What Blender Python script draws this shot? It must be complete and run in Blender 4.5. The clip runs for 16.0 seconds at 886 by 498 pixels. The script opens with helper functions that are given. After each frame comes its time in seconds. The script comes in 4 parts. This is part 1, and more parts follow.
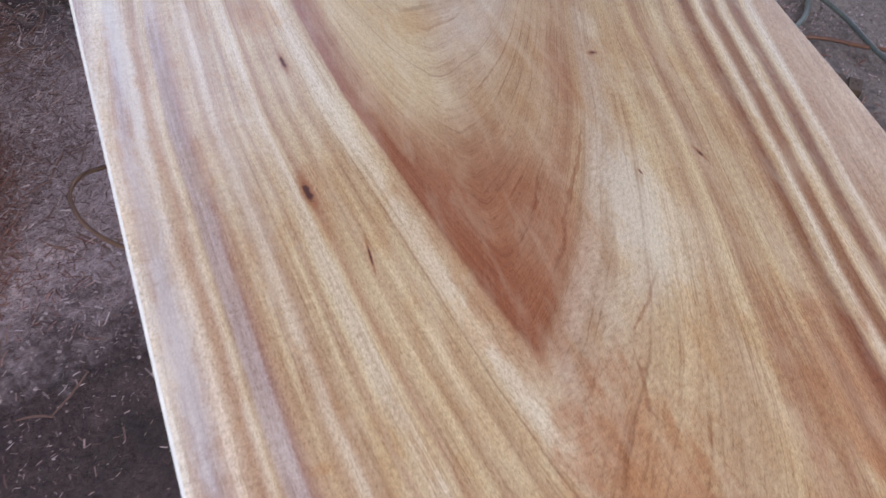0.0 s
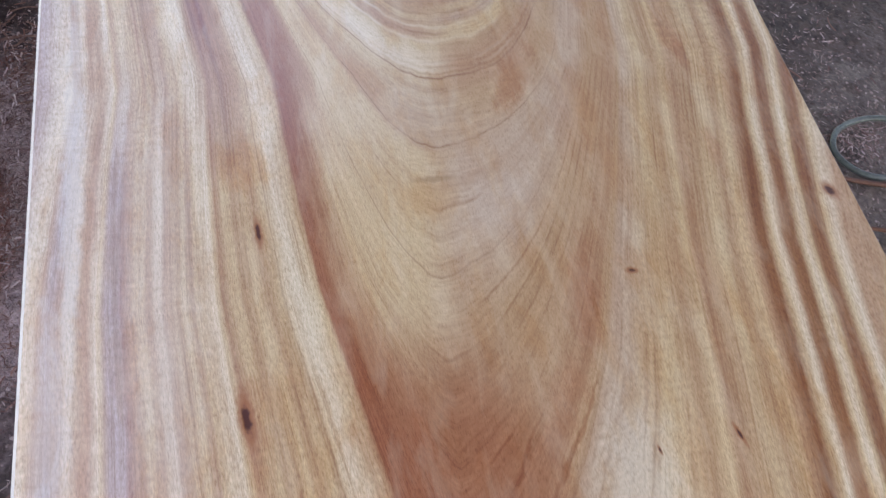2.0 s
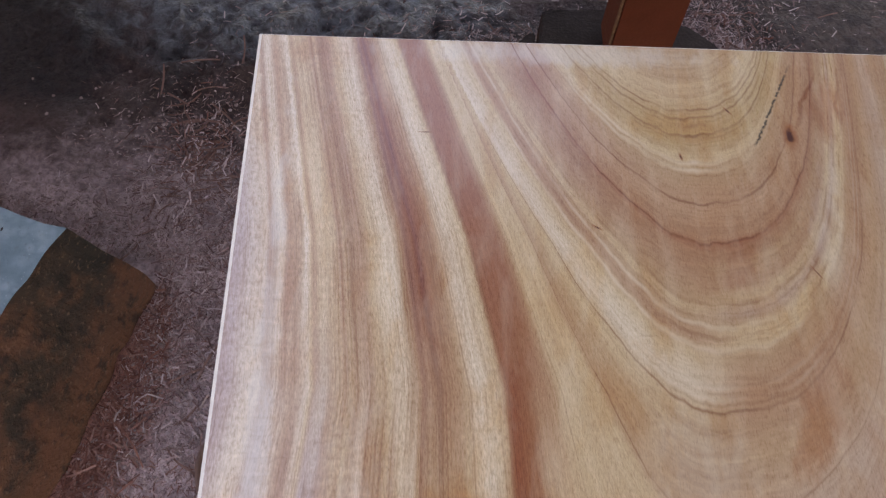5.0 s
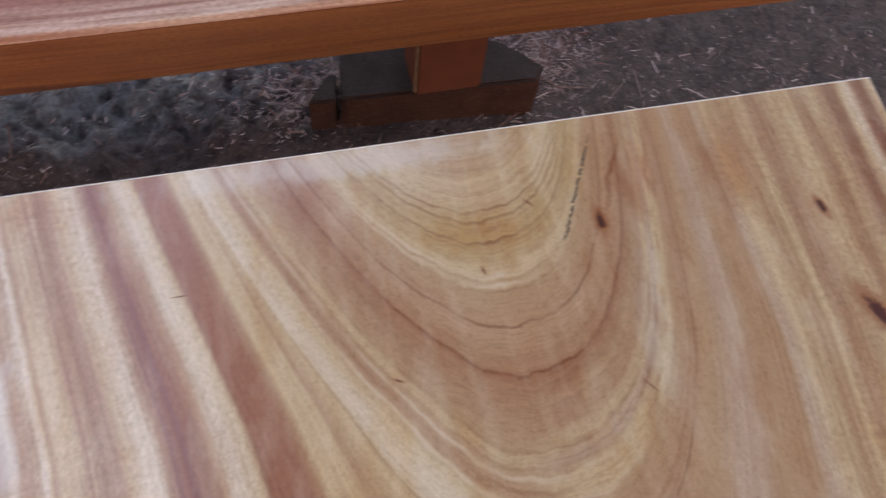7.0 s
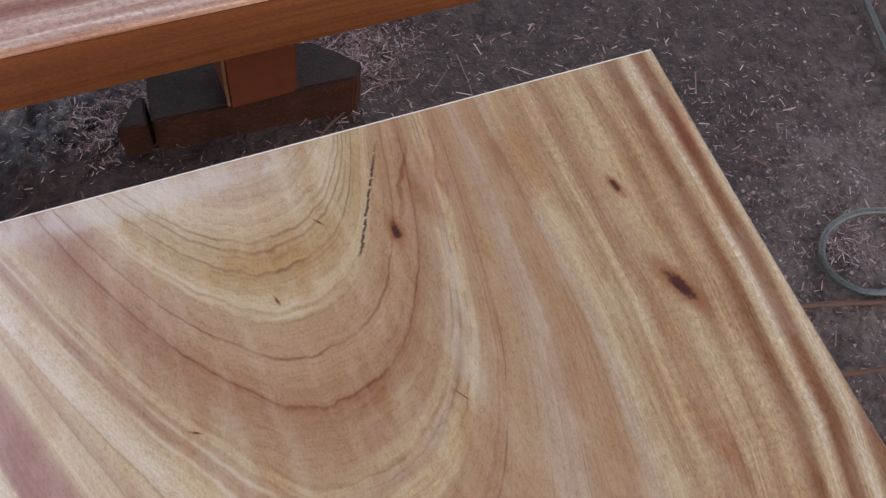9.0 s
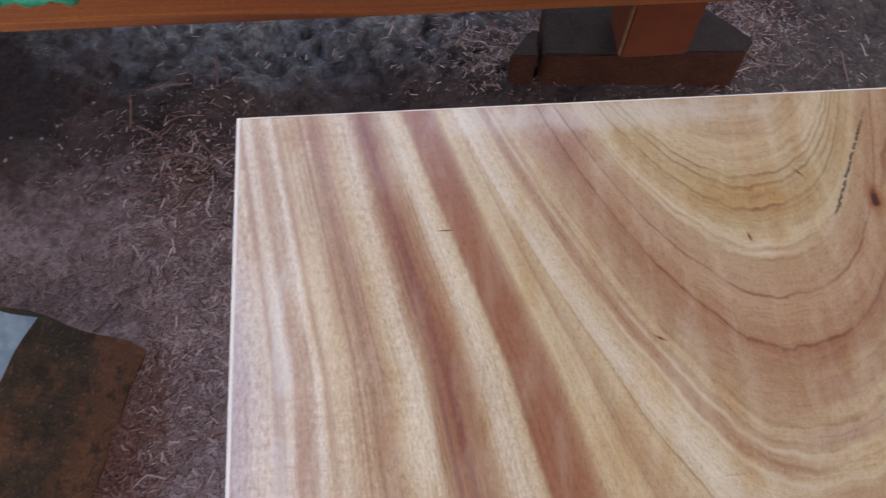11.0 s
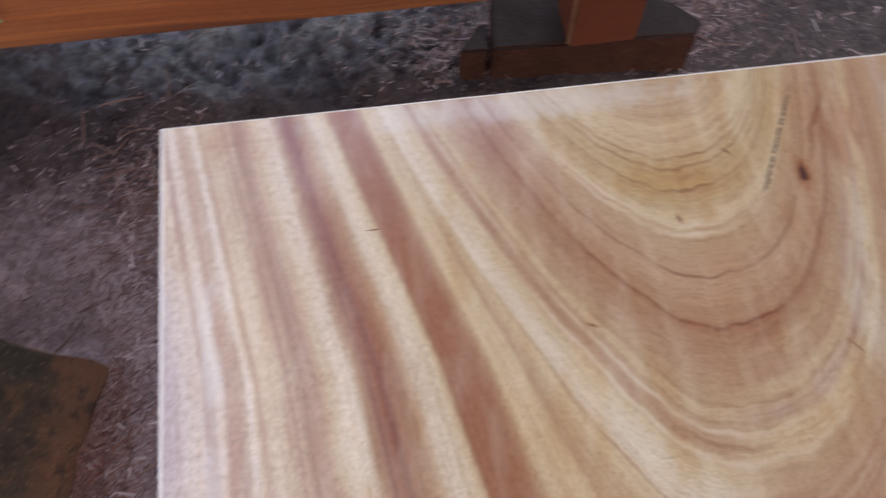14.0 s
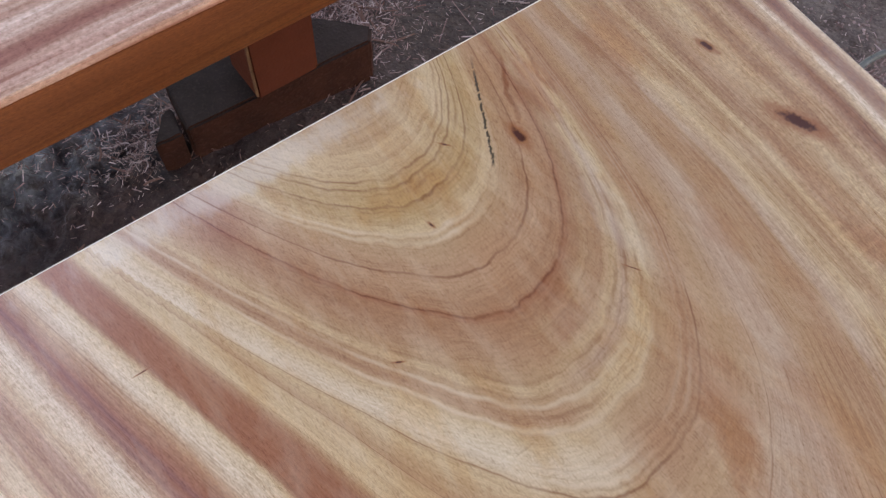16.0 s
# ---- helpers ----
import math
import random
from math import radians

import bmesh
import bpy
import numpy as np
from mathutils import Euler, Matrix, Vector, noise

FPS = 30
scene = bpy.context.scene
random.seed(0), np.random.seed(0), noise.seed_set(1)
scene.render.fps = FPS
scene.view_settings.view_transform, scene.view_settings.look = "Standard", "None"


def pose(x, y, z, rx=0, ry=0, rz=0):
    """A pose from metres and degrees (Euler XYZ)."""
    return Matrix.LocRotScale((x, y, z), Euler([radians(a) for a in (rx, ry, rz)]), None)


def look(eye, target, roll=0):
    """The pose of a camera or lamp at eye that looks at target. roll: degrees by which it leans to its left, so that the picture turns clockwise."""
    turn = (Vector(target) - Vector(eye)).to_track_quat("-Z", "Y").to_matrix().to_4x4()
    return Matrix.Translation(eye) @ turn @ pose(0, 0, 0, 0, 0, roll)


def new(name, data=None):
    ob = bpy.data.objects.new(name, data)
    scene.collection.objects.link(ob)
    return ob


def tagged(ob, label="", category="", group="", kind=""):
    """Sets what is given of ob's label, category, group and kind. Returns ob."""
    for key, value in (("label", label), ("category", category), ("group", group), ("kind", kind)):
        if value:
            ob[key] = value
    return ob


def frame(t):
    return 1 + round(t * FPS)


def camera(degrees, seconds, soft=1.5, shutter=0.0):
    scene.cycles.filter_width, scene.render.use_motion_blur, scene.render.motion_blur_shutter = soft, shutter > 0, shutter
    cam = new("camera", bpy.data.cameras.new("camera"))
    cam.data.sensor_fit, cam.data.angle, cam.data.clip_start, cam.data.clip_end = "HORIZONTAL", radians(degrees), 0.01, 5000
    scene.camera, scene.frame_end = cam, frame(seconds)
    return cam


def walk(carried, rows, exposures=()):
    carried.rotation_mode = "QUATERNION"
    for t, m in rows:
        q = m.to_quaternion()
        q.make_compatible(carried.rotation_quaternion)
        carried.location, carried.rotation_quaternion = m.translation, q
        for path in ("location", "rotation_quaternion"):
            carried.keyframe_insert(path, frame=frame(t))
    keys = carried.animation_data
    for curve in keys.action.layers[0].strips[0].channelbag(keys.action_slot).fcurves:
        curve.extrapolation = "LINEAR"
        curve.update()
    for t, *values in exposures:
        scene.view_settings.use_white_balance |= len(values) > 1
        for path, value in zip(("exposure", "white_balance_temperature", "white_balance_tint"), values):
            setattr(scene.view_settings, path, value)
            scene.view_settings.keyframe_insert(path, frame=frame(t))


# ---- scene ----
cam = camera(53.3, 16.0, 1.25, 0.4)
PATH = [
    (0, (-0.42, -1.537, 1.594), (0.093, -0.561, -0.074), 8.1),
    (0.5, (-0.361, -1.492, 1.54), (0.196, -0.477, -0.091), 10.5),
    (1, (-0.24, -1.433, 1.568), (0.218, -0.464, -0.12), 10.0),
    (1.5, (-0.235, -1.333, 1.585), (0.167, -0.36, -0.115), 11.5),
    (2, (-0.234, -1.23, 1.579), (0.139, -0.234, -0.115), 11.4),
    (2.5, (-0.234, -1.16, 1.579), (0.079, -0.173, -0.132), 10.1),
    (3, (-0.269, -1.095, 1.571), (-0.024, -0.108, -0.152), 8.7),
    (3.5, (-0.274, -0.974, 1.572), (-0.08, 0.007, -0.16), 8.0),
    (4, (-0.277, -0.887, 1.566), (-0.158, 0.088, -0.175), 6.4),
    (4.2, (-0.284, -0.862, 1.562), (-0.192, 0.117, -0.179), 5.9),
    (6.3, (-0.326, -0.539, 1.517), (-0.256, 0.331, -0.283), 5.6),
    (6.5, (-0.282, -0.523, 1.511), (-0.15, 0.35, -0.283), 6.2),
    (7, (-0.18, -0.507, 1.506), (0.141, 0.338, -0.279), 9.7),
    (7.5, (-0.122, -0.5, 1.507), (0.333, 0.309, -0.265), 13.8),
    (8, (-0.089, -0.492, 1.507), (0.441, 0.287, -0.258), 15.8),
    (8.5, (-0.058, -0.491, 1.497), (0.491, 0.253, -0.276), 16.0),
    (9, (-0.072, -0.492, 1.501), (0.47, 0.251, -0.275), 15.5),
    (9.5, (-0.157, -0.489, 1.486), (0.342, 0.267, -0.297), 16.2),
    (10, (-0.222, -0.496, 1.483), (0.144, 0.286, -0.321), 12.2),
    (10.2, (-0.25, -0.495, 1.477), (0.051, 0.299, -0.334), 10.2),
    (12.3, (-0.395, -0.515, 1.506), (-0.444, 0.29, -0.325), -2.2),
    (12.5, (-0.396, -0.512, 1.506), (-0.442, 0.292, -0.325), -1.6),
    (13, (-0.405, -0.511, 1.507), (-0.453, 0.292, -0.324), -1.7),
    (13.5, (-0.38, -0.515, 1.505), (-0.409, 0.29, -0.326), -0.9),
    (14, (-0.278, -0.507, 1.482), (-0.171, 0.303, -0.344), 0.4),
    (14.5, (-0.187, -0.478, 1.477), (0.148, 0.306, -0.333), 6.1),
    (15, (-0.151, -0.456, 1.433), (0.328, 0.281, -0.364), 7.5),
    (15.5, (-0.226, -0.462, 1.431), (0.36, 0.219, -0.355), 6.5),
    (16, (-0.253, -0.478, 1.465), (0.33, 0.207, -0.322), 5.2),
]
walk(cam, [(t, look(eye, target, roll)) for t, eye, target, roll in PATH], [(0.0, 2.26, 8600, 22), (0.5, 2.09, 8600, 22), (1.0, 2.13, 8500, 21), (2.0, 2.22, 8500, 20), (3.0, 2.23, 8600, 21), (4.0, 1.96, 9300, 25), (6.5, 2.03, 9500, 27), (9.0, 2.07, 9400, 25), (10.0, 2.03, 9300, 25), (12.5, 2.25, 9300, 27), (13.5, 2.25, 9300, 27), (16.0, 2.18, 9400, 25)])

# ---- light ----
world = bpy.data.worlds.new("world")
scene.world = world
world.use_nodes = True
wn = world.node_tree.nodes
sky = wn.new("ShaderNodeTexSky")
sky.sky_type = "NISHITA"
sky.sun_disc = False
sky.sun_elevation, sky.sun_rotation = radians(57), radians(146)
sky.air_density, sky.dust_density = 1.0, 0.6
wn["Background"].inputs[1].default_value = 0.15
world.node_tree.links.new(sky.outputs[0], wn["Background"].inputs[0])

sun = new("sun", bpy.data.lights.new("sun", "SUN"))
sun.data.energy, sun.data.angle, sun.data.color = 2.6, radians(0.6), (1.0, 0.93, 0.82)
sun.matrix_world = look((3.0, -4.5, 8.4), (0, 0, 0))


# ---- small tools ----
class Nodes:
    """Short hand for a material's node tree."""

    def __init__(self, name):
        self.mat = bpy.data.materials.new(name)
        self.mat.use_nodes = True
        self.tree = self.mat.node_tree
        self.bsdf = self.tree.nodes["Principled BSDF"]

    def put(self, socket, value):
        if isinstance(value, bpy.types.NodeSocket):
            self.tree.links.new(value, socket)
        elif value is not None:
            socket.default_value = value

    def add(self, kind):
        return self.tree.nodes.new(kind)

    def attribute(self, name):
        n = self.add("ShaderNodeAttribute")
        n.attribute_name = name
        return n.outputs["Fac"]

    def math(self, op, a, b=None, c=None, clamp=False):
        n = self.add("ShaderNodeMath")
        n.operation, n.use_clamp = op, clamp
        for i, v in enumerate((a, b, c)):
            self.put(n.inputs[i], v)
        return n.outputs[0]

    def vec(self, op, a, b):
        n = self.add("ShaderNodeVectorMath")
        n.operation = op
        self.put(n.inputs[0], a), self.put(n.inputs[1], b)
        return n.outputs["Value"] if op == "LENGTH" else n.outputs[0]

    def xyz(self, x, y, z=0.0):
        n = self.add("ShaderNodeCombineXYZ")
        self.put(n.inputs[0], x), self.put(n.inputs[1], y), self.put(n.inputs[2], z)
        return n.outputs[0]

    def split(self, v):
        n = self.add("ShaderNodeSeparateXYZ")
        self.put(n.inputs[0], v)
        return n.outputs

    def where(self):
        return self.add("ShaderNodeTexCoord").outputs["Object"]

    def noise(self, v, scale, detail=2.0, rough=0.5, distort=0.0):
        n = self.add("ShaderNodeTexNoise")
        self.put(n.inputs["Vector"], v)
        n.inputs["Scale"].default_value = scale
        n.inputs["Detail"].default_value = detail
        n.inputs["Roughness"].default_value = rough
        n.inputs["Distortion"].default_value = distort
        return n.outputs[0]

    def cells(self, v, scale, out="Distance"):
        n = self.add("ShaderNodeTexVoronoi")
        self.put(n.inputs["Vector"], v)
        n.inputs["Scale"].default_value = scale
        return n.outputs[out]

    def remap(self, v, a, b, c=0.0, d=1.0, smooth=False):
        n = self.add("ShaderNodeMapRange")
        n.interpolation_type = "SMOOTHSTEP" if smooth else "LINEAR"
        for i, x in enumerate((v, a, b, c, d)):
            self.put(n.inputs[i], x)
        return n.outputs[0]

    def ramp(self, v, stops):
        n = self.add("ShaderNodeValToRGB")
        el = n.color_ramp.elements
        while len(el) > 1:
            el.remove(el[-1])
        for i, (p, c) in enumerate(stops):
            e = el[0] if i == 0 else el.new(p)
            e.position, e.color = p, (*c, 1)
        self.put(n.inputs[0], v)
        return n.outputs[0]

    def mix(self, f, a, b, blend="MIX"):
        n = self.add("ShaderNodeMix")
        n.data_type, n.blend_type = "RGBA", blend
        self.put(n.inputs[0], f)
        for i, v in ((6, a), (7, b)):
            self.put(n.inputs[i], (*v, 1) if isinstance(v, tuple) else v)
        return n.outputs[2]

    def grey(self, v):
        return self.xyz(v, v, v)

    def finish(self, color, rough=0.6, height=None, bump=0.2, dist=0.002, metal=0.0, spec=0.5):
        self.put(self.bsdf.inputs["Base Color"], (*color, 1) if isinstance(color, tuple) else color)
        self.put(self.bsdf.inputs["Roughness"], rough)
        self.put(self.bsdf.inputs["Metallic"], metal)
        self.put(self.bsdf.inputs["Specular IOR Level"], spec)
        if height is not None:
            b = self.add("ShaderNodeBump")
            b.inputs["Strength"].default_value, b.inputs["Distance"].default_value = bump, dist
            self.put(b.inputs["Height"], height)
            self.put(self.bsdf.inputs["Normal"], b.outputs[0])
        return self.mat


def mesh(name, verts, faces, material, smooth=False):
    me = bpy.data.meshes.new(name)
    me.from_pydata([tuple(v) for v in verts], [], faces)
    me.materials.append(material)
    if smooth:
        me.polygons.foreach_set("use_smooth", [True] * len(me.polygons))
    me.update()
    return me


def part(name, bm, material, parent=None, label=""):
    """Links a bmesh as one mesh object under a thing or a part."""
    me = bpy.data.meshes.new(name)
    bm.normal_update()
    bm.to_mesh(me)
    bm.free()
    me.materials.append(material)
    ob = new(name, me)
    ob.parent = parent
    return tagged(ob, label)


def box(x0, x1, y0, y1, z0, z1, bevel=0.0, cuts=0, wobble=0.0, seed=0.0):
    """A bevelled box, with optional unevenness."""
    bm = bmesh.new()
    bmesh.ops.create_cube(bm, size=1, matrix=Matrix.LocRotScale(((x0 + x1) / 2, (y0 + y1) / 2, (z0 + z1) / 2), None, (x1 - x0, y1 - y0, z1 - z0)))
    if bevel:
        bmesh.ops.bevel(bm, geom=bm.edges[:], offset=bevel, segments=2, affect="EDGES")
    if cuts:
        bmesh.ops.subdivide_edges(bm, edges=bm.edges[:], cuts=cuts, use_grid_fill=True)
    if wobble:
        for v in bm.verts:
            v.co += noise.noise_vector(v.co * 14 + Vector((seed, 0, 0))) * wobble
    return bm


def tube(points, radius, ring=8, steps=10):
    """A round cable along a smooth line through the points."""
    pts = [Vector(p) for p in points]
    line = []
    for i in range(len(pts) - 1):
        a, b = pts[max(i - 1, 0)], pts[i]
        c, d = pts[i + 1], pts[min(i + 2, len(pts) - 1)]
        for k in range(steps):
            t = k / steps
            line.append(0.5 * (2 * b + (c - a) * t + (2 * a - 5 * b + 4 * c - d) * t * t + (3 * b - a - 3 * c + d) * t ** 3))
    line.append(pts[-1])
    bm, rows = bmesh.new(), []
    for i, p in enumerate(line):
        way = (line[min(i + 1, len(line) - 1)] - line[max(i - 1, 0)]).normalized()
        side = way.cross(Vector((0, 0, 1))).normalized()
        up = side.cross(way)
        rows.append([bm.verts.new(p + radius * (math.cos(k * 2 * math.pi / ring) * side + math.sin(k * 2 * math.pi / ring) * up)) for k in range(ring)])
    for r, s in zip(rows, rows[1:]):
        for k in range(ring):
            bm.faces.new((r[k], s[k], s[(k + 1) % ring], r[(k + 1) % ring])).smooth = True
    bm.faces.new(rows[0][::-1]), bm.faces.new(rows[-1])
    bmesh.ops.recalc_face_normals(bm, faces=bm.faces[:])
    return bm


# ---- materials ----
CREAM, PALE, TAN = (0.70, 0.49, 0.275), (0.82, 0.66, 0.46), (0.57, 0.345, 0.185)
RED, DARK, LILAC = (0.42, 0.160, 0.076), (0.31, 0.115, 0.073), (0.53, 0.385, 0.325)
REDTAN, OCHRE = (0.50, 0.255, 0.130), (0.61, 0.40, 0.19)
BROWN, WINE = (0.34, 0.135, 0.050), (0.42, 0.200, 0.125)
MIDTAN, FAWN = (0.545, 0.310, 0.170), (0.62, 0.425, 0.285)
RING_END = 0.62

CORE = [(0, TAN), (0.026, CREAM), (0.035, OCHRE), (0.047, OCHRE), (0.051, CREAM), (0.060, TAN), (0.067, MIDTAN), (0.072, MIDTAN), (0.081, REDTAN), (0.0834, REDTAN), (0.0839, RED), (0.0846, RED), (0.0853, REDTAN), (0.0885, REDTAN)]
LEFT_RINGS = CORE + [(0.097, MIDTAN), (0.103, TAN), (0.108, CREAM), (0.112, TAN), (0.116, MIDTAN), (0.119, MIDTAN), (0.123, CREAM), (0.134, PALE), (0.142, CREAM),
                     (0.172, TAN), (0.178, CREAM), (0.228, CREAM), (0.245, REDTAN), (0.262, RED), (0.340, RED), (0.352, REDTAN), (0.359, CREAM), (0.372, PALE), (0.382, TAN),
                     (0.389, REDTAN), (0.398, RED), (0.404, DARK), (0.410, RED), (0.422, WINE), (0.432, REDTAN), (0.441, TAN), (0.447, PALE), (0.463, CREAM), (0.471, MIDTAN), (0.480, TAN),
                     (0.4845, CREAM), (0.487, REDTAN), (0.4895, CREAM), (0.505, CREAM), (0.511, TAN), (0.516, CREAM), (0.521, PALE), (0.527, TAN), (0.531, MIDTAN), (0.536, PALE), (0.546, FAWN),
                     (0.549, MIDTAN), (0.552, FAWN), (0.560, PALE), (0.57, LILAC)]
NEAR_LEFT = [(0, CREAM), (0.172, TAN), (0.178, CREAM), (0.275, CREAM), (0.295, TAN), (0.32, REDTAN), (0.342, RED), (0.355, RED), (0.361, CREAM), (0.372, PALE), (0.382, CREAM), (0.388, TAN), (0.394, CREAM),
             (0.404, TAN), (0.409, CREAM), (0.414, CREAM), (0.421, TAN), (0.425, REDTAN), (0.430, CREAM), (0.440, PALE), (0.448, CREAM), (0.451, MIDTAN), (0.455, CREAM), (0.465, TAN), (0.469, MIDTAN),
             (0.473, PALE), (0.481, TAN), (0.485, CREAM), (0.490, TAN), (0.496, WINE), (0.499, LILAC), (0.508, LILAC), (0.515, CREAM), (0.519, PALE), (0.523, MIDTAN), (0.526, TAN), (0.530, PALE),
             (0.535, FAWN), (0.542, LILAC), (0.552, FAWN), (0.562, PALE), (0.572, LILAC), (0.59, PALE)]
RIGHT_RINGS = CORE + [(0.092, TAN), (0.100, MIDTAN), (0.104, CREAM), (0.109, FAWN), (0.114, CREAM), (0.119, CREAM), (0.124, TAN), (0.130, MIDTAN), (0.136, REDTAN), (0.142, MIDTAN), (0.155, TAN), (0.18, FAWN),
                      (0.21, FAWN), (0.26, TAN), (0.33, MIDTAN), (0.350, TAN), (0.362, FAWN), (0.385, CREAM), (0.41, TAN), (0.428, CREAM), (0.440, MIDTAN), (0.452, TAN), (0.470, CREAM), (0.482, TAN),
                      (0.490, CREAM), (0.497, MIDTAN), (0.502, BROWN), (0.507, BROWN), (0.511, CREAM), (0.517, PALE), (0.520, REDTAN), (0.523, BROWN), (0.528, BROWN), (0.532, CREAM), (0.536, PALE), (0.540, CREAM),
                      (0.543, BROWN), (0.550, BROWN), (0.555, CREAM), (0.561, PALE), (0.566, MIDTAN), (0.58, TAN)]
# crisp dark growth lines
LINES = [0.031, 0.0345, 0.042, 0.0695, 0.0843, 0.1405, 0.1722, 0.228, 0.345, 0.379]
FAINT_LINES = [0.028, 0.038, 0.1055, 0.1105, 0.117, 0.2, 0.245, 0.258, 0.27, 0.283, 0.3, 0.318, 0.398]
PALE_LINES = [0.0535, 0.0565, 0.1135, 0.121, 0.1325, 0.1365]

# small knots of the table top: place, half length, half width, turn
KNOTS = [(-0.279, -0.898, 0.021, 0.0055, 8), (-0.250, -0.678, 0.014, 0.003, 4), (-0.236, -1.008, 0.018, 0.0014, -4), (0.129, -0.131, 0.012, 0.0055, 0),
         (0.370, -0.155, 0.011, 0.004, 14), (0.381, -0.281, 0.027, 0.0088, 22), (-0.004, -0.165, 0.004, 0.0012, 15), (0.463, -0.700, 0.010, 0.006, 20),
         (0.169, -0.781, 0.005, 0.003, 90), (0.226, -0.990, 0.009, 0.0018, 15), (-0.108, -0.261, 0.004, 0.0009, 60), (0.126, -0.310, 0.007, 0.0005, 34),
         (-0.296, -0.141, 0.0006, 0.006, 0), (0.134, -0.993, 0.004, 0.0012, 10), (0.060, -0.098, 0.005, 0.0009, 40)]

# blotches of redder, of ochre, of lilac and of paler wood: place, half length, half width, turn, strength
RED_STAINS = [(0.295, -0.085, 0.08, 0.040, -20, 0.55), (0.183, -0.088, 0.05, 0.022, -20, 0.8),
              (0.48, -0.11, 0.07, 0.014, 0, 0.7), (0.10, -0.47, 0.07, 0.03, -25, 0.6), (0.046, -0.295, 0.04, 0.02, -25, 0.6),
              (0.16, -0.55, 0.10, 0.03, -10, 0.35), (-0.13, -0.98, 0.17, 0.05, 9, 0.4), (-0.105, -1.12, 0.12, 0.056, 2, 0.6), (-0.05, -1.36, 0.16, 0.10, 0, 0.9), (0.22, -1.36, 0.17, 0.085, 0, 0.85),
              (0.344, -0.45, 0.05, 0.010, 0, 0.7), (-0.142, -0.85, 0.10, 0.036, 10, 0.4), (0.105, -0.80, 0.09, 0.022, -12, 0.7), (0.05, -0.93, 0.09, 0.022, -30, 0.5), (-0.193, -0.53, 0.16, 0.020, 6, 0.6), (-0.30, -0.25, 0.10, 0.010, 14, 0.4), (-0.272, -0.90, 0.07, 0.016, 6, 0.5), (0.225, -0.33, 0.06, 0.018, -8, 0.4),
              (0.33, -0.62, 0.05, 0.012, 0, 0.5)]
VEINS = [(0.157, -0.075, 0.050, 0.0045, -23, 0.9), (0.13, -0.305, 0.12, 0.008, -23, 0.4), (0.03, -1.0, 0.16, 0.0035, -33, 0.7),
         (0.048, -1.17, 0.06, 0.003, -47, 0.7), (-0.004, -1.265, 0.07, 0.003, -13, 0.7), (-0.005, -0.975, 0.06, 0.003, -33, 0.6), (0.195, -0.08, 0.06, 0.003, -12, 0.6)]
OCHRE_STAINS = [(-0.371, -0.946, 0.035, 0.022, 0, 0.25), (-0.047, -0.656, 0.040, 0.045, 0, 0.55), (-0.002, -0.124, 0.024, 0.075, -5, 0.6), (-0.363, -1.236, 0.008, 0.013, 0, 0.6), (-0.258, -0.579, 0.045, 0.038, 0, 0.9),
                (-0.095, -0.46, 0.05, 0.02, 20, 0.5), (0.09, -0.49, 0.05, 0.02, -30, 0.4), (0.30, -1.0, 0.14, 0.03, -8, 0.45), (0.20, -0.64, 0.08, 0.03, 0, 0.3)]
LILAC_STAINS = [(-0.455, -1.15, 0.36, 0.045, 0, 0.45), (-0.404, -1.15, 0.15, 0.018, -4, 0.2), (-0.349, -1.18, 0.15, 0.021, -4, 0.25), (-0.165, -0.05, 0.036, 0.030, 0, 0.8), (-0.41, -0.03, 0.03, 0.05, 0, 0.45)]
# pale wood, plus sky sheen painted along the left and far edges
PALE_AND_SHEEN = [(0.10, -1.04, 0.16, 0.04, -14, 0.18), (-0.452, -0.52, 0.40, 0.014, 0, 0.35), (-0.468, -1.0, 0.3, 0.022, 0, 0.3), (-0.13, -0.02, 0.02, 0.20, 0, 0.3),
            (-0.03, -0.52, 0.06, 0.05, 0, 0.13), (0.04, -0.67, 0.06, 0.05, 0, 0.13), (0.15, -0.25, 0.09, 0.02, -10, 0.14), (-0.36, -0.75, 0.30, 0.05, 0, 0.16)]


def blotches(n, x, y, edge, spots):
    """How far each point lies inside any of the spots, with a ragged rim."""
    best = None
    for kx, ky, a, b, turn, amount in spots:
        c, s = math.cos(radians(turn)), math.sin(radians(turn))
        dx, dy = n.math("SUBTRACT", x, kx), n.math("SUBTRACT", y, ky)
        p = n.math("DIVIDE", n.math("MULTIPLY_ADD", dy, s, n.math("MULTIPLY", dx, c)), b)
        q = n.math("DIVIDE", n.math("MULTIPLY_ADD", dx, -s, n.math("MULTIPLY", dy, c)), a)
        d = n.remap(n.math("ADD", n.vec("LENGTH", n.xyz(p, q), None), edge), 0.35, 1.2, amount, 0.0, True)
        best = d if best is None else n.math("MAXIMUM", best, d)
    return best


def bands(n, r, table):
    """Colour by ring from a long table, in pieces that one ramp can hold."""
    col = None
    for i in range(0, len(table) - 1, 28):
        piece = table[i:i + 29]
        ramp = n.ramp(n.math("DIVIDE", r, RING_END), [(p / RING_END, c) for p, c in piece])
        col = ramp if col is None else n.mix(n.math("GREATER_THAN", r, piece[0][0]), col, ramp)
    return col


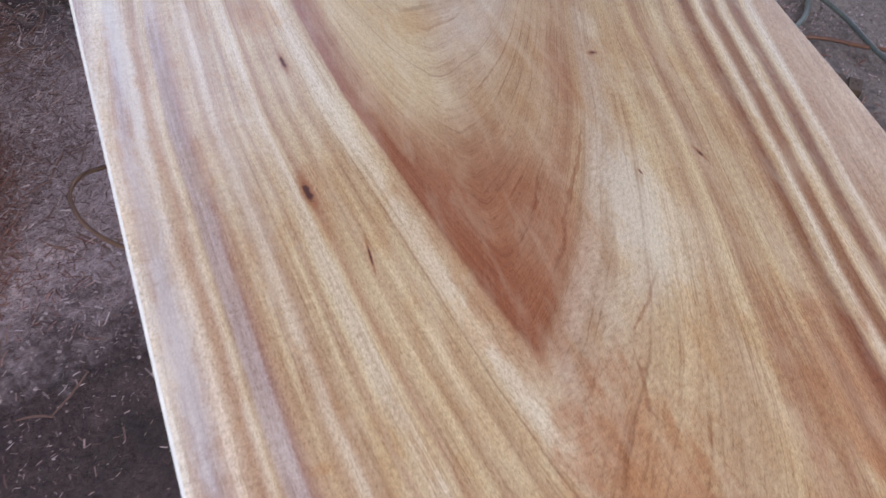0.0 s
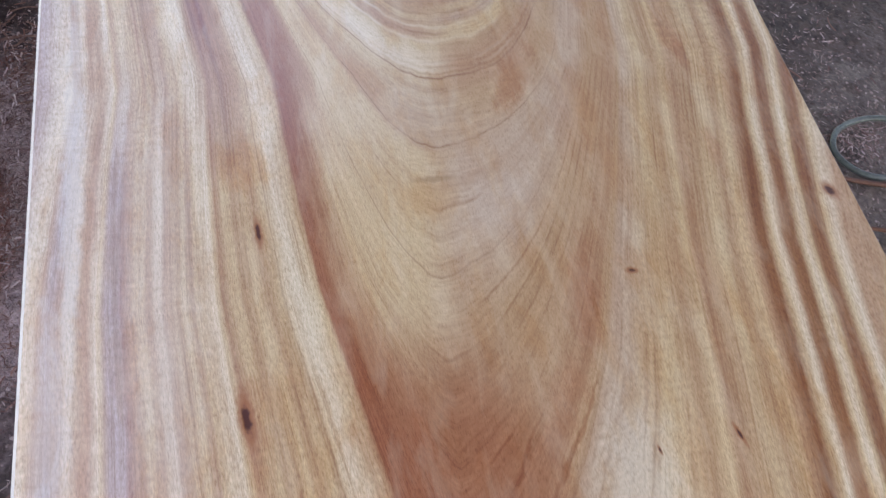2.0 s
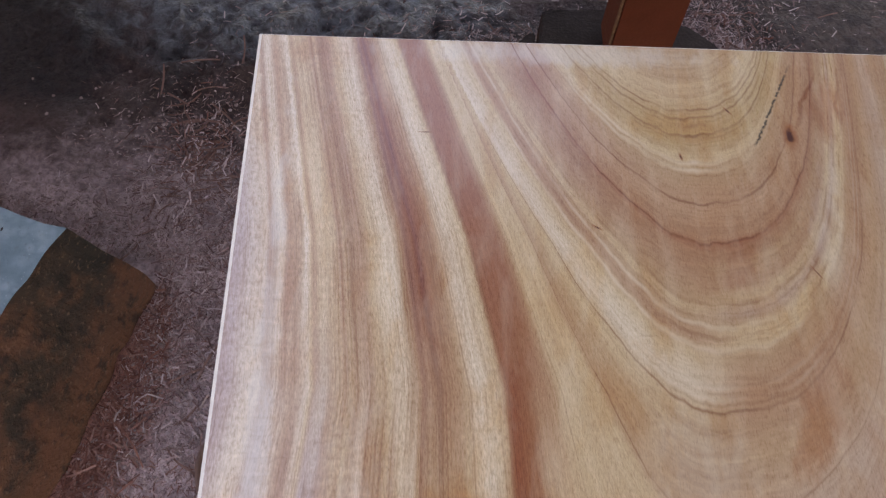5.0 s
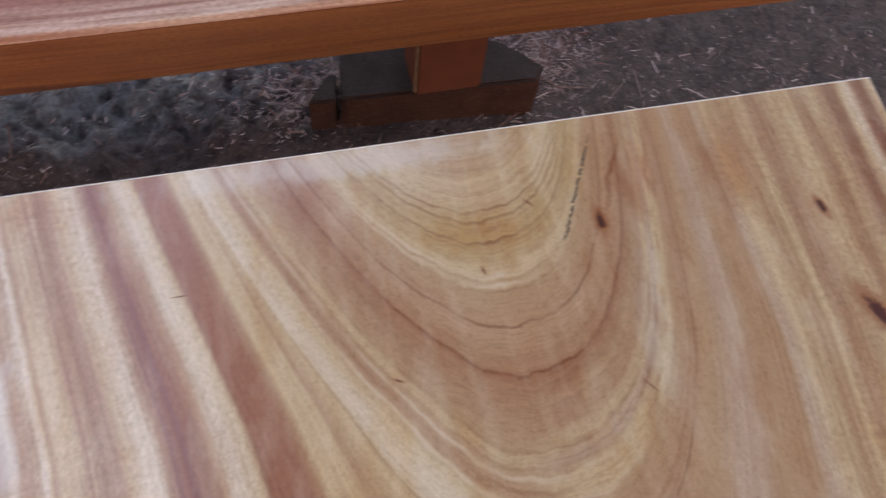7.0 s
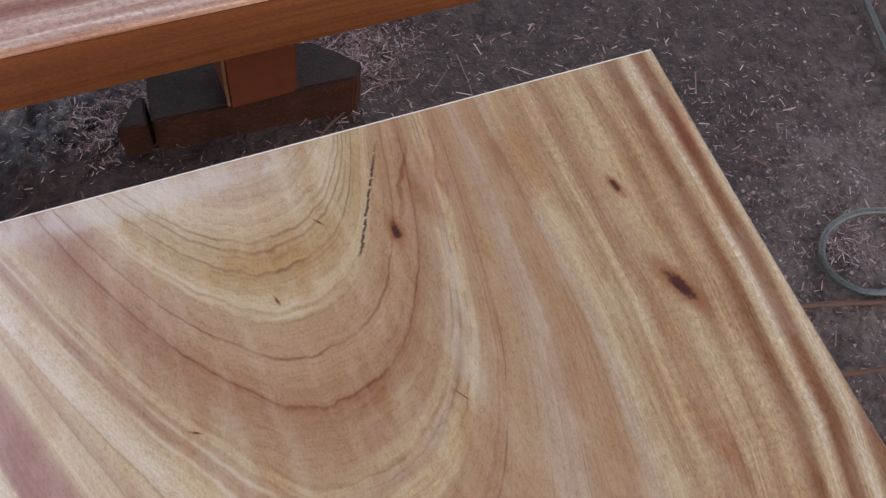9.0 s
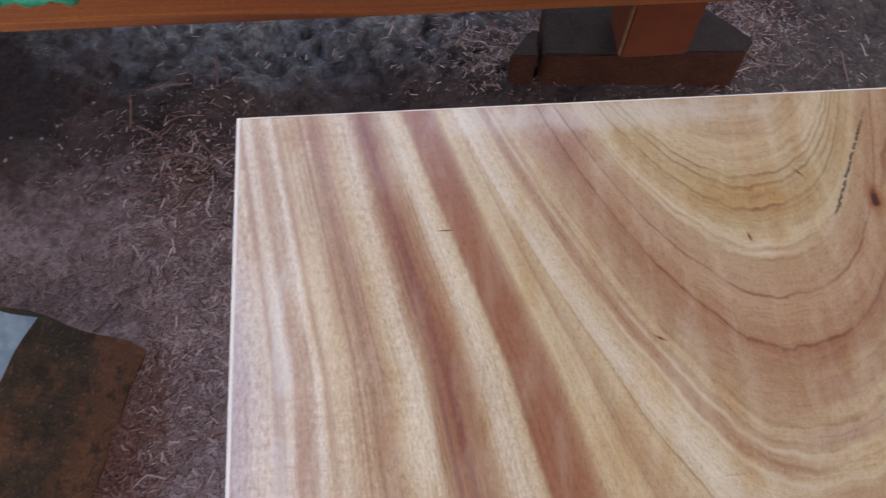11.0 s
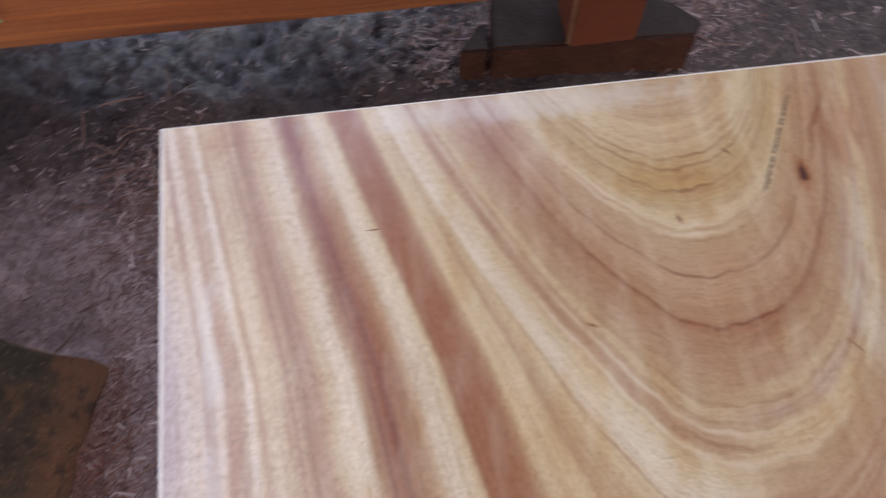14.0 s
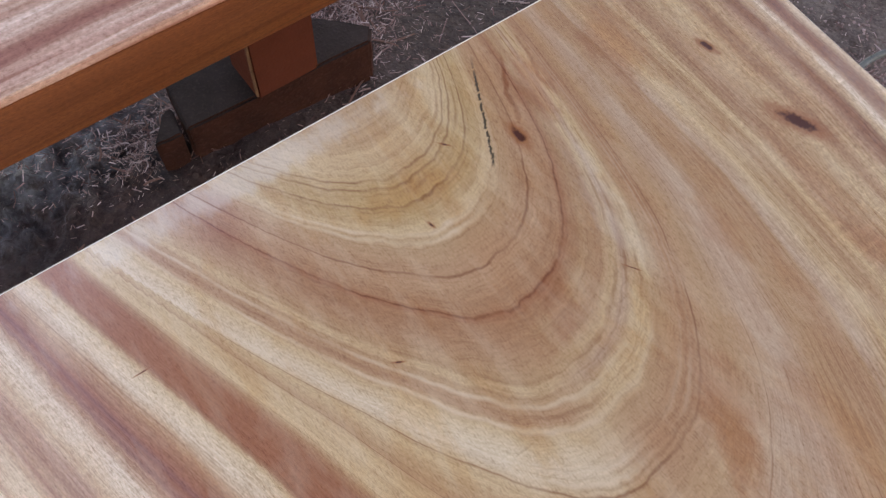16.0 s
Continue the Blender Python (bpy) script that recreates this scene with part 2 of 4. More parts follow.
def wood_tools(n, ring, pos, tint, gloss, fine=1.0, calm=1.0):
    """Grain, pores and finish common to all the sawn timber; ring: metres across the growth rings."""
    x, y, _ = n.split(pos)
    along = n.math("MULTIPLY", y, 2.2)
    streak = n.noise(n.xyz(n.math("MULTIPLY", ring, 230 * fine), along), 1.0, 3.0, 0.6)
    thin = n.noise(n.xyz(n.math("MULTIPLY", ring, 760 * fine), n.math("MULTIPLY", y, 5.0), 3.0), 1.0, 2.0, 0.6)
    wide = n.noise(n.xyz(n.math("MULTIPLY", ring, 62 * fine), along, 8.0), 1.0, 2.0, 0.5)
    pore = n.noise(n.xyz(n.math("MULTIPLY", x, 820), n.math("MULTIPLY", y, 120), 1.0), 1.0, 2.0, 0.6)
    blot = n.noise(pos, 5.5, 3.0, 0.55)
    speck = n.noise(pos, 420, 2.0, 0.6)
    broken = n.math("MULTIPLY", calm, n.remap(n.noise(n.vec("MULTIPLY", pos, (26.0, 7.0, 26.0)), 1.0, 3.0, 0.6), 0.36, 0.6, 0.25, 1.2))
    col = n.mix(n.math("MULTIPLY", n.remap(streak, 0.42, 0.62, 0.0, 0.62), broken), tint, n.mix(1.0, tint, (0.74, 0.60, 0.50), "MULTIPLY"))
    col = n.mix(n.math("MULTIPLY", n.remap(wide, 0.52, 0.72, 0.0, 0.6), calm), col, n.mix(1.0, col, (0.78, 0.62, 0.52), "MULTIPLY"))
    col = n.mix(n.remap(wide, 0.46, 0.3, 0.0, 0.5), col, n.mix(1.0, col, (1.16, 1.18, 1.2), "MULTIPLY"))
    col = n.mix(n.math("MULTIPLY", n.remap(thin, 0.54, 0.66, 0.0, 0.65), broken), col, n.mix(1.0, col, (0.72, 0.58, 0.48), "MULTIPLY"))
    col = n.mix(n.remap(pore, 0.53, 0.66, 0.0, 0.5), col, n.mix(1.0, col, (0.62, 0.48, 0.38), "MULTIPLY"))
    col = n.mix(n.remap(blot, 0.35, 0.7, 0.0, 0.5), col, n.mix(1.0, col, (0.9, 0.80, 0.74), "MULTIPLY"))
    col = n.mix(n.remap(speck, 0.45, 0.58, 0.0, 0.3), col, n.mix(1.0, col, (0.76, 0.71, 0.64), "MULTIPLY"))
    fleck = n.noise(n.xyz(n.math("MULTIPLY", ring, 850 * fine), n.math("MULTIPLY", y, 150), 11.0), 1.0, 2.0, 0.6)
    col = n.mix(n.math("MULTIPLY", n.remap(fleck, 0.53, 0.66, 0.0, 0.5), calm), col, n.mix(1.0, col, (0.64, 0.50, 0.39), "MULTIPLY"))
    col = n.mix(n.math("MULTIPLY", n.remap(fleck, 0.47, 0.36, 0.0, 0.55), calm), col, n.mix(1.0, col, (1.24, 1.27, 1.30), "MULTIPLY"))
    tick = n.noise(n.xyz(n.math("MULTIPLY", x, 900), n.math("MULTIPLY", y, 330), 5.0), 1.0, 1.0, 0.6)
    col = n.mix(n.remap(tick, 0.56, 0.68, 0.0, 0.3), col, n.mix(1.0, col, (1.22, 1.26, 1.3), "MULTIPLY"))
    stain = n.noise(n.vec("MULTIPLY", pos, (7.0, 3.2, 7.0)), 1.0, 3.0, 0.6, 0.4)
    col = n.mix(n.remap(stain, 0.52, 0.7, 0.0, 0.35), col, n.mix(1.0, col, (0.96, 0.76, 0.60), "MULTIPLY"))
    rough = n.remap(n.math("ADD", n.math("MULTIPLY", pore, 0.5), n.math("MULTIPLY", streak, 0.5)), 0.3, 0.7, gloss, gloss + 0.14)
    height = n.math("ADD", n.math("MULTIPLY", pore, -0.6), n.math("MULTIPLY", thin, 0.5))
    return col, rough, height


def slab_wood():
    """Figured table top: rings from the mesh's own growth field, knots and a resin crack."""
    n = Nodes("figured_slab_wood")
    pos = n.where()
    x, y, z = n.split(pos)
    ring = n.attribute("ring")
    side = n.attribute("side")
    stretched = n.vec("MULTIPLY", pos, (6.0, 2.2, 6.0))
    warp = n.math("MULTIPLY", n.math("SUBTRACT", n.noise(stretched, 1.0, 3.0, 0.55), 0.5), 0.009)
    ripple = n.math("MULTIPLY", n.math("SUBTRACT", n.noise(n.vec("MULTIPLY", pos, (45.0, 22.0, 1.0)), 1.0, 2.0, 0.6), 0.5), n.remap(ring, 0.10, 0.40, 0.0036, 0.0013))
    lean = n.math("MULTIPLY", n.math("MULTIPLY", side, n.remap(ring, 0.38, 0.46)), n.math("MULTIPLY_ADD", y, -0.03, -0.0222))
    r = n.math("ADD", n.math("ADD", n.math("ADD", ring, lean), warp), ripple)
    west = n.mix(n.remap(n.math("ADD", y, n.math("MULTIPLY", warp, 12.0)), -0.35, -0.62), bands(n, r, LEFT_RINGS), bands(n, r, NEAR_LEFT))
    tint = n.mix(side, west, bands(n, r, RIGHT_RINGS))
    blush = n.vec("LENGTH", n.xyz(n.math("DIVIDE", n.math("ADD", x, 0.085), 0.16), n.math("DIVIDE", n.math("ADD", y, 1.03), 0.27)), None)
    tint = n.mix(n.math("MULTIPLY", n.remap(blush, 0.35, 1.0, 0.9, 0.0, True), n.remap(r, 0.366, 0.352)), tint, RED)
    light = n.vec("LENGTH", n.xyz(n.math("DIVIDE", n.math("SUBTRACT", x, 0.11), 0.09), n.math("DIVIDE", n.math("ADD", y, 1.06), 0.17)), None)
    tint = n.mix(n.math("MULTIPLY", n.remap(light, 0.3, 1.0, 0.42, 0.0, True), n.remap(r, 0.352, 0.366)), tint, PALE)
    col, rough, height = wood_tools(n, r, pos, tint, 0.3, 1.0, n.remap(ring, 0.2, 0.43, 0.5, 1.0))
    # ragged blotches
    edge = n.math("MULTIPLY", n.math("SUBTRACT", n.noise(n.vec("MULTIPLY", pos, (60.0, 24.0, 1.0)), 1.0, 4.0, 0.65), 0.5), 1.9)
    col = n.mix(blotches(n, x, y, edge, RED_STAINS), col, n.mix(1.0, col, (0.80, 0.53, 0.42), "MULTIPLY"))
    sway = n.math("MULTIPLY", n.math("SUBTRACT", n.noise(pos, 22.0, 2.0), 0.5), 0.03)
    col = n.mix(blotches(n, n.math("ADD", x, sway), y, n.math("MULTIPLY", edge, 0.4), VEINS), col, n.mix(1.0, col, (0.66, 0.42, 0.30), "MULTIPLY"))
    col = n.mix(blotches(n, x, y, edge, OCHRE_STAINS), col, n.mix(1.0, col, (0.90, 0.70, 0.48), "MULTIPLY"))
    col = n.mix(blotches(n, x, y, edge, LILAC_STAINS), col, n.mix(1.0, col, (0.86, 0.71, 0.64), "MULTIPLY"))
    col = n.mix(blotches(n, x, y, edge, PALE_AND_SHEEN), col, (0.76, 0.70, 0.60))
    # fine growth lines in patches
    count = n.math("FRACT", n.math("ADD", n.math("MULTIPLY", r, 150.0), n.math("MULTIPLY", n.noise(pos, 9.0, 2.0), 2.4)))
    fine = n.math("MULTIPLY", n.remap(count, 0.03, 0.2, 1.0, 0.0), n.remap(n.noise(n.vec("MULTIPLY", pos, (20.0, 11.0, 1.0)), 1.0, 3.0), 0.45, 0.62, 0.0, 0.22))
    col = n.mix(fine, col, n.mix(1.0, col, (0.70, 0.52, 0.40), "MULTIPLY"))
    near_line = None
    for level in LINES:
        d = n.math("ABSOLUTE", n.math("SUBTRACT", r, level))
        near_line = d if near_line is None else n.math("MINIMUM", near_line, d)
    fade = n.remap(n.noise(pos, 14, 2.0), 0.36, 0.56, 0.4, 0.95)
    col = n.mix(n.math("MULTIPLY", n.remap(near_line, 0.0001, 0.0008, 1.0, 0.0), n.math("MULTIPLY", fade, n.math("MULTIPLY", n.remap(ring, 0.15, 0.24, 0.9, 0.6), n.math("SUBTRACT", 1.0, n.math("MULTIPLY", side, n.remap(ring, 0.13, 0.16, 0.0, 0.3)))))), col, n.mix(1.0, col, (0.52, 0.33, 0.24), "MULTIPLY"))
    near_faint = None
    for level in FAINT_LINES:
        d = n.math("ABSOLUTE", n.math("SUBTRACT", r, level))
        near_faint = d if near_faint is None else n.math("MINIMUM", near_faint, d)
    col = n.mix(n.math("MULTIPLY", n.remap(near_faint, 0.0002, 0.0012, n.math("MULTIPLY_ADD", side, 0.35, 0.45), 0.0), n.math("MULTIPLY", fade, n.remap(n.noise(pos, 17, 2.0), 0.42, 0.58))), col, n.mix(1.0, col, (0.62, 0.42, 0.30), "MULTIPLY"))
    near_pale = None
    for level in PALE_LINES:
        d = n.math("ABSOLUTE", n.math("SUBTRACT", r, level))
        near_pale = d if near_pale is None else n.math("MINIMUM", near_pale, d)
    col = n.mix(n.math("MULTIPLY", n.remap(near_pale, 0.0003, 0.0013, n.remap(ring, 0.06, 0.12, n.remap(side, 0.5, 1.0, 0.55, 0.15), n.remap(side, 0.2, 0.8, 0.45, 0.2)), 0.0), n.remap(n.noise(pos, 11, 2.0), 0.35, 0.55, 0.1, 1.0)), col, (0.80, 0.62, 0.42))
    # cloudy patches of paler and of ochre wood
    cloud = n.noise(n.vec("MULTIPLY", pos, (34.0, 8.0, 1.0)), 1.0, 5.0, 0.65, 0.3)
    amber = n.noise(n.vec("MULTIPLY", pos, (22.0, 7.0, 4.0)), 1.0, 5.0, 0.65, 0.4)
    col = n.mix(n.remap(cloud, 0.48, 0.68, 0.0, 0.36), col, n.mix(0.5, n.mix(1.0, col, (1.25, 1.32, 1.38), "MULTIPLY"), PALE))
    col = n.mix(n.remap(amber, 0.52, 0.63, 0.0, 0.45), col, n.mix(1.0, col, (0.9, 0.72, 0.52), "MULTIPLY"))
    # short cross-grain shimmer over the straight-grained sides
    shimmer = n.noise(n.vec("MULTIPLY", pos, (34.0, 130.0, 1.0)), 1.0, 3.0, 0.6, 0.8)
    sides = n.math("MULTIPLY", n.remap(ring, 0.3, 0.45), n.remap(n.noise(pos, 6.0, 2.0), 0.4, 0.6))
    col = n.mix(n.math("MULTIPLY", n.remap(shimmer, 0.54, 0.68, 0.0, 0.45), sides), col, n.mix(1.0, col, (1.22, 1.25, 1.28), "MULTIPLY"))
    col = n.mix(n.math("MULTIPLY", n.remap(shimmer, 0.46, 0.32, 0.0, 0.45), sides), col, n.mix(1.0, col, (0.80, 0.72, 0.64), "MULTIPLY"))
    # knots: dark heart in a reddish halo
    heart = halo = None
    jitter = n.math("MULTIPLY", n.math("SUBTRACT", n.noise(pos, 150, 3.0), 0.5), 1.1)
    for kx, ky, a, b, turn in KNOTS:
        c, s = math.cos(radians(turn)), math.sin(radians(turn))
        dx, dy = n.math("SUBTRACT", x, kx), n.math("SUBTRACT", y, ky)
        p = n.math("DIVIDE", n.math("MULTIPLY_ADD", dy, s, n.math("MULTIPLY", dx, c)), b)
        q = n.math("DIVIDE", n.math("MULTIPLY_ADD", dx, -s, n.math("MULTIPLY", dy, c)), a)
        d = n.math("ADD", n.vec("LENGTH", n.xyz(p, q), None), jitter)
        heart = d if heart is None else n.math("MINIMUM", heart, d)
    halo = n.remap(heart, 0.8, 2.1, 0.8, 0.0, True)
    core = n.remap(heart, 0.45, 1.0, 1.0, 0.0, True)
    col = n.mix(halo, col, (0.36, 0.11, 0.035))
    col = n.mix(core, col, (0.085, 0.020, 0.011))
    # crack running in from the far end
    wig = n.math("MULTIPLY", n.math("SUBTRACT", n.noise(n.xyz(n.math("MULTIPLY", y, 150), 0.0), 1.0, 3.0, 0.7), 0.5), 0.012)
    bend = n.math("MULTIPLY_ADD", n.math("ADD", y, 0.03), 0.5, 0.1445)
    off = n.math("ABSOLUTE", n.math("SUBTRACT", n.math("SUBTRACT", x, bend), n.math("MULTIPLY", wig, n.remap(y, -0.04, -0.13, 0.1, 1.0))))
    on = n.math("MULTIPLY", n.remap(y, -0.148, -0.142), n.remap(y, -0.02, -0.05))
    gap = n.math("MULTIPLY", n.remap(off, 0.0009, n.remap(n.noise(n.xyz(2.0, n.math("MULTIPLY", y, 330)), 1.0), 0.4, 0.65, 0.0010, 0.0034), 1.0, 0.0), on)
    gap = n.math("MULTIPLY", gap, n.remap(n.noise(n.xyz(0.0, n.math("MULTIPLY", y, 190)), 1.0), 0.36, 0.46))
    col = n.mix(n.math("MULTIPLY", gap, 0.92), col, (0.03, 0.02, 0.012))
    # a short brown mineral streak
    dash = n.vec("LENGTH", n.xyz(n.math("DIVIDE", n.math("ADD", x, 0.036), 0.034), n.math("DIVIDE", n.math("ADD", n.math("ADD", y, 0.626), n.math("MULTIPLY", jitter, 0.006)), 0.006)), None)
    col = n.mix(n.remap(dash, 0.3, 1.1, 0.55, 0.0, True), col, (0.33, 0.17, 0.07))
    scratch = n.noise(n.vec("MULTIPLY", pos, (38.0, 260.0, 1.0)), 1.0, 2.0, 0.6, 0.6)
    col = n.mix(n.remap(scratch, 0.7, 0.78, 0.0, 0.35), col, n.mix(1.0, col, (0.66, 0.55, 0.5), "MULTIPLY"))
    height = n.math("SUBTRACT", height, n.math("MULTIPLY", n.math("ADD", gap, core), 2.0))
    n.put(n.bsdf.inputs["Coat Weight"], n.math("SUBTRACT", 1.0, n.math("MAXIMUM", core, gap)))
    n.bsdf.inputs["Coat Roughness"].default_value = 0.2
    n.bsdf.inputs["Coat IOR"].default_value = 1.9
    return n.finish(col, rough, height, 0.14, 0.0007, spec=0.5)


def plank_wood(name, a, b, c, gloss, length="X", fine=0.5, wide=30, stops=(0.28, 0.48, 0.56, 0.7)):
    """Straight-grained timber; the grain follows the object's given axis."""
    n = Nodes(name)
    pos = n.where()
    x, y, z = n.split(pos)
    lay = {"X": (n.math("ADD", y, z), x, z), "Y": (n.math("ADD", x, z), y, z), "Z": (n.math("ADD", x, y), z, y)}[length]
    p = n.xyz(*lay)
    warp = n.math("MULTIPLY", n.math("SUBTRACT", n.noise(n.vec("MULTIPLY", p, (5.0, 1.4, 5.0)), 1.0, 3.0), 0.5), 0.05)
    ring = n.math("ADD", lay[0], warp)
    band = n.noise(n.xyz(n.math("MULTIPLY", ring, wide), n.math("MULTIPLY", lay[1], 0.6)), 1.0, 3.0, 0.6)
    tint = n.ramp(band, list(zip(stops, (a, b, a, c))))
    col, rough, height = wood_tools(n, ring, p, tint, gloss, fine)
    return n.finish(col, rough, height, 0.15, 0.0008)


def earth():
    n = Nodes("trodden_earth")
    pos = n.where()
    x, y, _ = n.split(pos)
    big, mid = n.noise(pos, 1.7, 4.0, 0.6), n.noise(pos, 9, 5.0, 0.65)
    grit, dust = n.noise(pos, 75, 4.0, 0.7), n.noise(pos, 300, 2.0, 0.6)
    lump = n.noise(pos, 32, 3.0, 0.6, 0.4)
    col = n.ramp(mid, [(0.3, (0.020, 0.010, 0.008)), (0.5, (0.055, 0.026, 0.021)), (0.7, (0.108, 0.060, 0.052))])
    col = n.mix(n.remap(big, 0.42, 0.66, 0.0, 0.7), col, (0.055, 0.029, 0.023))
    col = n.mix(n.remap(grit, 0.45, 0.7, 0.0, 0.5), col, n.mix(1.0, col, (0.45, 0.42, 0.4), "MULTIPLY"))
    col = n.mix(n.remap(dust, 0.6, 0.75, 0.0, 0.5), col, (0.17, 0.13, 0.11))
    col = n.mix(n.remap(n.math("ADD", x, n.math("MULTIPLY", big, 0.6)), 0.35, 0.9, 0.0, 0.7), col, n.mix(n.remap(lump, 0.4, 0.6), (0.085, 0.056, 0.041), (0.042, 0.026, 0.019)))
    # dry sawdust trodden into the earth beside the table and over the open floor, with the brighter light there painted
    # in
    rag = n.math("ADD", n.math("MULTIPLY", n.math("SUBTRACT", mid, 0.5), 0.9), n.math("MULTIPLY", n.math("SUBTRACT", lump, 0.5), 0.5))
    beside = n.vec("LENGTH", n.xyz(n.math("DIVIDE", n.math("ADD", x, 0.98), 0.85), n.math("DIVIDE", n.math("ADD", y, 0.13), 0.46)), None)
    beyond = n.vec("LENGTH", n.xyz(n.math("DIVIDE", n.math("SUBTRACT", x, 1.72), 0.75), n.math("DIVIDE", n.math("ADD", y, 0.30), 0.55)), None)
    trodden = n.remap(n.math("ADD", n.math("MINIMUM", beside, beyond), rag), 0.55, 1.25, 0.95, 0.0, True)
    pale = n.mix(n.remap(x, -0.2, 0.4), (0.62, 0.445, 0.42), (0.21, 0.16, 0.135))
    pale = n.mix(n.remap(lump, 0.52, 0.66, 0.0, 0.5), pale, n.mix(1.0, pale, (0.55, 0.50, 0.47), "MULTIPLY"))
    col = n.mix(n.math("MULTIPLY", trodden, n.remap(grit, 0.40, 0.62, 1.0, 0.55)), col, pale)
    # shade under the second table's end, darkened into the earth's colour
    table_shade = n.remap(n.math("ADD", n.vec("LENGTH", n.xyz(n.math("DIVIDE", n.math("ADD", x, 1.45), 0.62), n.math("DIVIDE", n.math("SUBTRACT", y, 0.62), 0.30)), None), rag), 0.5, 1.15, 0.75, 0.0, True)
    col = n.mix(table_shade, col, (0.011, 0.008, 0.0075))
    # red sawdust banked against the stone's foot
    lean = n.math("MULTIPLY_ADD", n.math("ADD", y, 0.22), -0.33, n.math("ADD", x, 0.845))
    foot = n.vec("LENGTH", n.xyz(n.math("DIVIDE", lean, 0.135), n.math("DIVIDE", n.math("ADD", y, 0.27), 0.30)), None)
    col = n.mix(n.remap(n.math("ADD", foot, rag), 0.45, 1.1, 0.9, 0.0, True), col, n.mix(n.remap(grit, 0.4, 0.6), (0.36, 0.135, 0.085), (0.16, 0.055, 0.036)))
    height = n.math("ADD", n.math("ADD", n.math("MULTIPLY", grit, 1.0), n.math("MULTIPLY", lump, 1.3)), n.math("MULTIPLY", mid, 1.6))
    # a smooth stretch behind the table, its bluish sky sheen painted into the colour
    sky_sheen = n.remap(n.math("ADD", n.vec("LENGTH", n.xyz(n.math("DIVIDE", n.math("ADD", x, 0.58), 0.50), n.math("DIVIDE", n.math("SUBTRACT", y, 0.72), 0.20)), None), rag), 0.6, 1.2, 1.0, 0.0, True)
    col = n.mix(n.math("MULTIPLY", sky_sheen, n.remap(grit, 0.35, 0.7, 0.85, 0.4)), col, n.mix(n.remap(lump, 0.4, 0.62), (0.19, 0.20, 0.21), (0.05, 0.047, 0.047)))
    rough = n.math("SUBTRACT", n.remap(grit, 0.3, 0.7, 0.6, 0.95), n.math("MULTIPLY", sky_sheen, 0.30))
    return n.finish(col, rough, height, 1.0, 0.013, spec=0.5)


def chips(name, a, b, c):
    """Loose shavings: each piece has its own tone."""
    n = Nodes(name)
    island = n.add("ShaderNodeNewGeometry").outputs["Random Per Island"]
    col = n.ramp(island, [(0.0, a), (0.45, b), (0.8, c), (1.0, a)])
    grain = n.noise(n.where(), 260, 2.0)
    return n.finish(n.mix(n.remap(grain, 0.35, 0.7, 0.0, 0.5), col, n.mix(1.0, col, (0.6, 0.55, 0.5), "MULTIPLY")), 0.85, spec=0.2)


def stone():
    """Cut face with pale pebbles in a blue-grey ground, dusted with sawdust at one end."""
    n = Nodes("pale_speckled_stone")
    pos = n.where()
    x, y, _ = n.split(pos)
    blot, grit = n.noise(pos, 26, 3.0), n.noise(pos, 160, 3.0, 0.7)
    wob = n.vec("ADD", pos, n.vec("MULTIPLY", n.add("ShaderNodeTexNoise").outputs["Color"], (0.012, 0.012, 0.0)))
    flake, small = n.cells(wob, 40), n.cells(wob, 95)
    col = n.ramp(blot, [(0.3, (0.085, 0.14, 0.155)), (0.55, (0.135, 0.20, 0.215)), (0.75, (0.21, 0.28, 0.29))])
    col = n.mix(n.remap(flake, 0.34, 0.14, 0.0, 0.28), col, (0.33, 0.40, 0.42))
    col = n.mix(n.remap(small, 0.16, 0.06, 0.0, 0.3), col, (0.42, 0.47, 0.48))
    col = n.mix(n.remap(grit, 0.6, 0.72, 0.0, 0.5), col, (0.12, 0.125, 0.125))
    rag = n.math("MULTIPLY", n.math("SUBTRACT", n.noise(pos, 30, 4.0, 0.7), 0.5), 0.16)
    dusty = n.remap(n.math("ADD", n.math("MULTIPLY_ADD", x, -0.35, y), rag), 0.055, 0.02)
    col = n.mix(n.math("MULTIPLY", dusty, 0.85), col, n.mix(n.remap(grit, 0.4, 0.6), (0.42, 0.25, 0.22), (0.26, 0.13, 0.11)))
    return n.finish(col, n.remap(grit, 0.3, 0.7, 0.4, 0.7), grit, 0.3, 0.003)


def rough_stone():
    n = Nodes("earth_stained_stone_side")
    pos = n.where()
    _, _, z = n.split(pos)
    a, b, c = n.noise(pos, 8, 4.0, 0.6), n.noise(pos, 26, 4.0, 0.65), n.noise(pos, 120, 3.0)
    col = n.ramp(a, [(0.40, (0.022, 0.020, 0.016)), (0.52, (0.050, 0.034, 0.024)), (0.64, (0.13, 0.058, 0.033))])
    # red earth splashed up from the floor
    splash = n.remap(n.math("ADD", z, n.math("MULTIPLY", n.math("SUBTRACT", a, 0.5), 0.5)), 0.15, 0.03, 0.0, 0.85, True)
    col = n.mix(splash, col, (0.15, 0.062, 0.034))
    col = n.mix(n.remap(b, 0.51, 0.64, 0.0, 0.7), col, (0.018, 0.017, 0.014))
    col = n.mix(n.remap(c, 0.6, 0.72, 0.0, 0.4), col, (0.24, 0.15, 0.11))
    return n.finish(col, 0.85, n.math("ADD", b, n.math("MULTIPLY", c, 0.4)), 0.7, 0.012, spec=0.3)


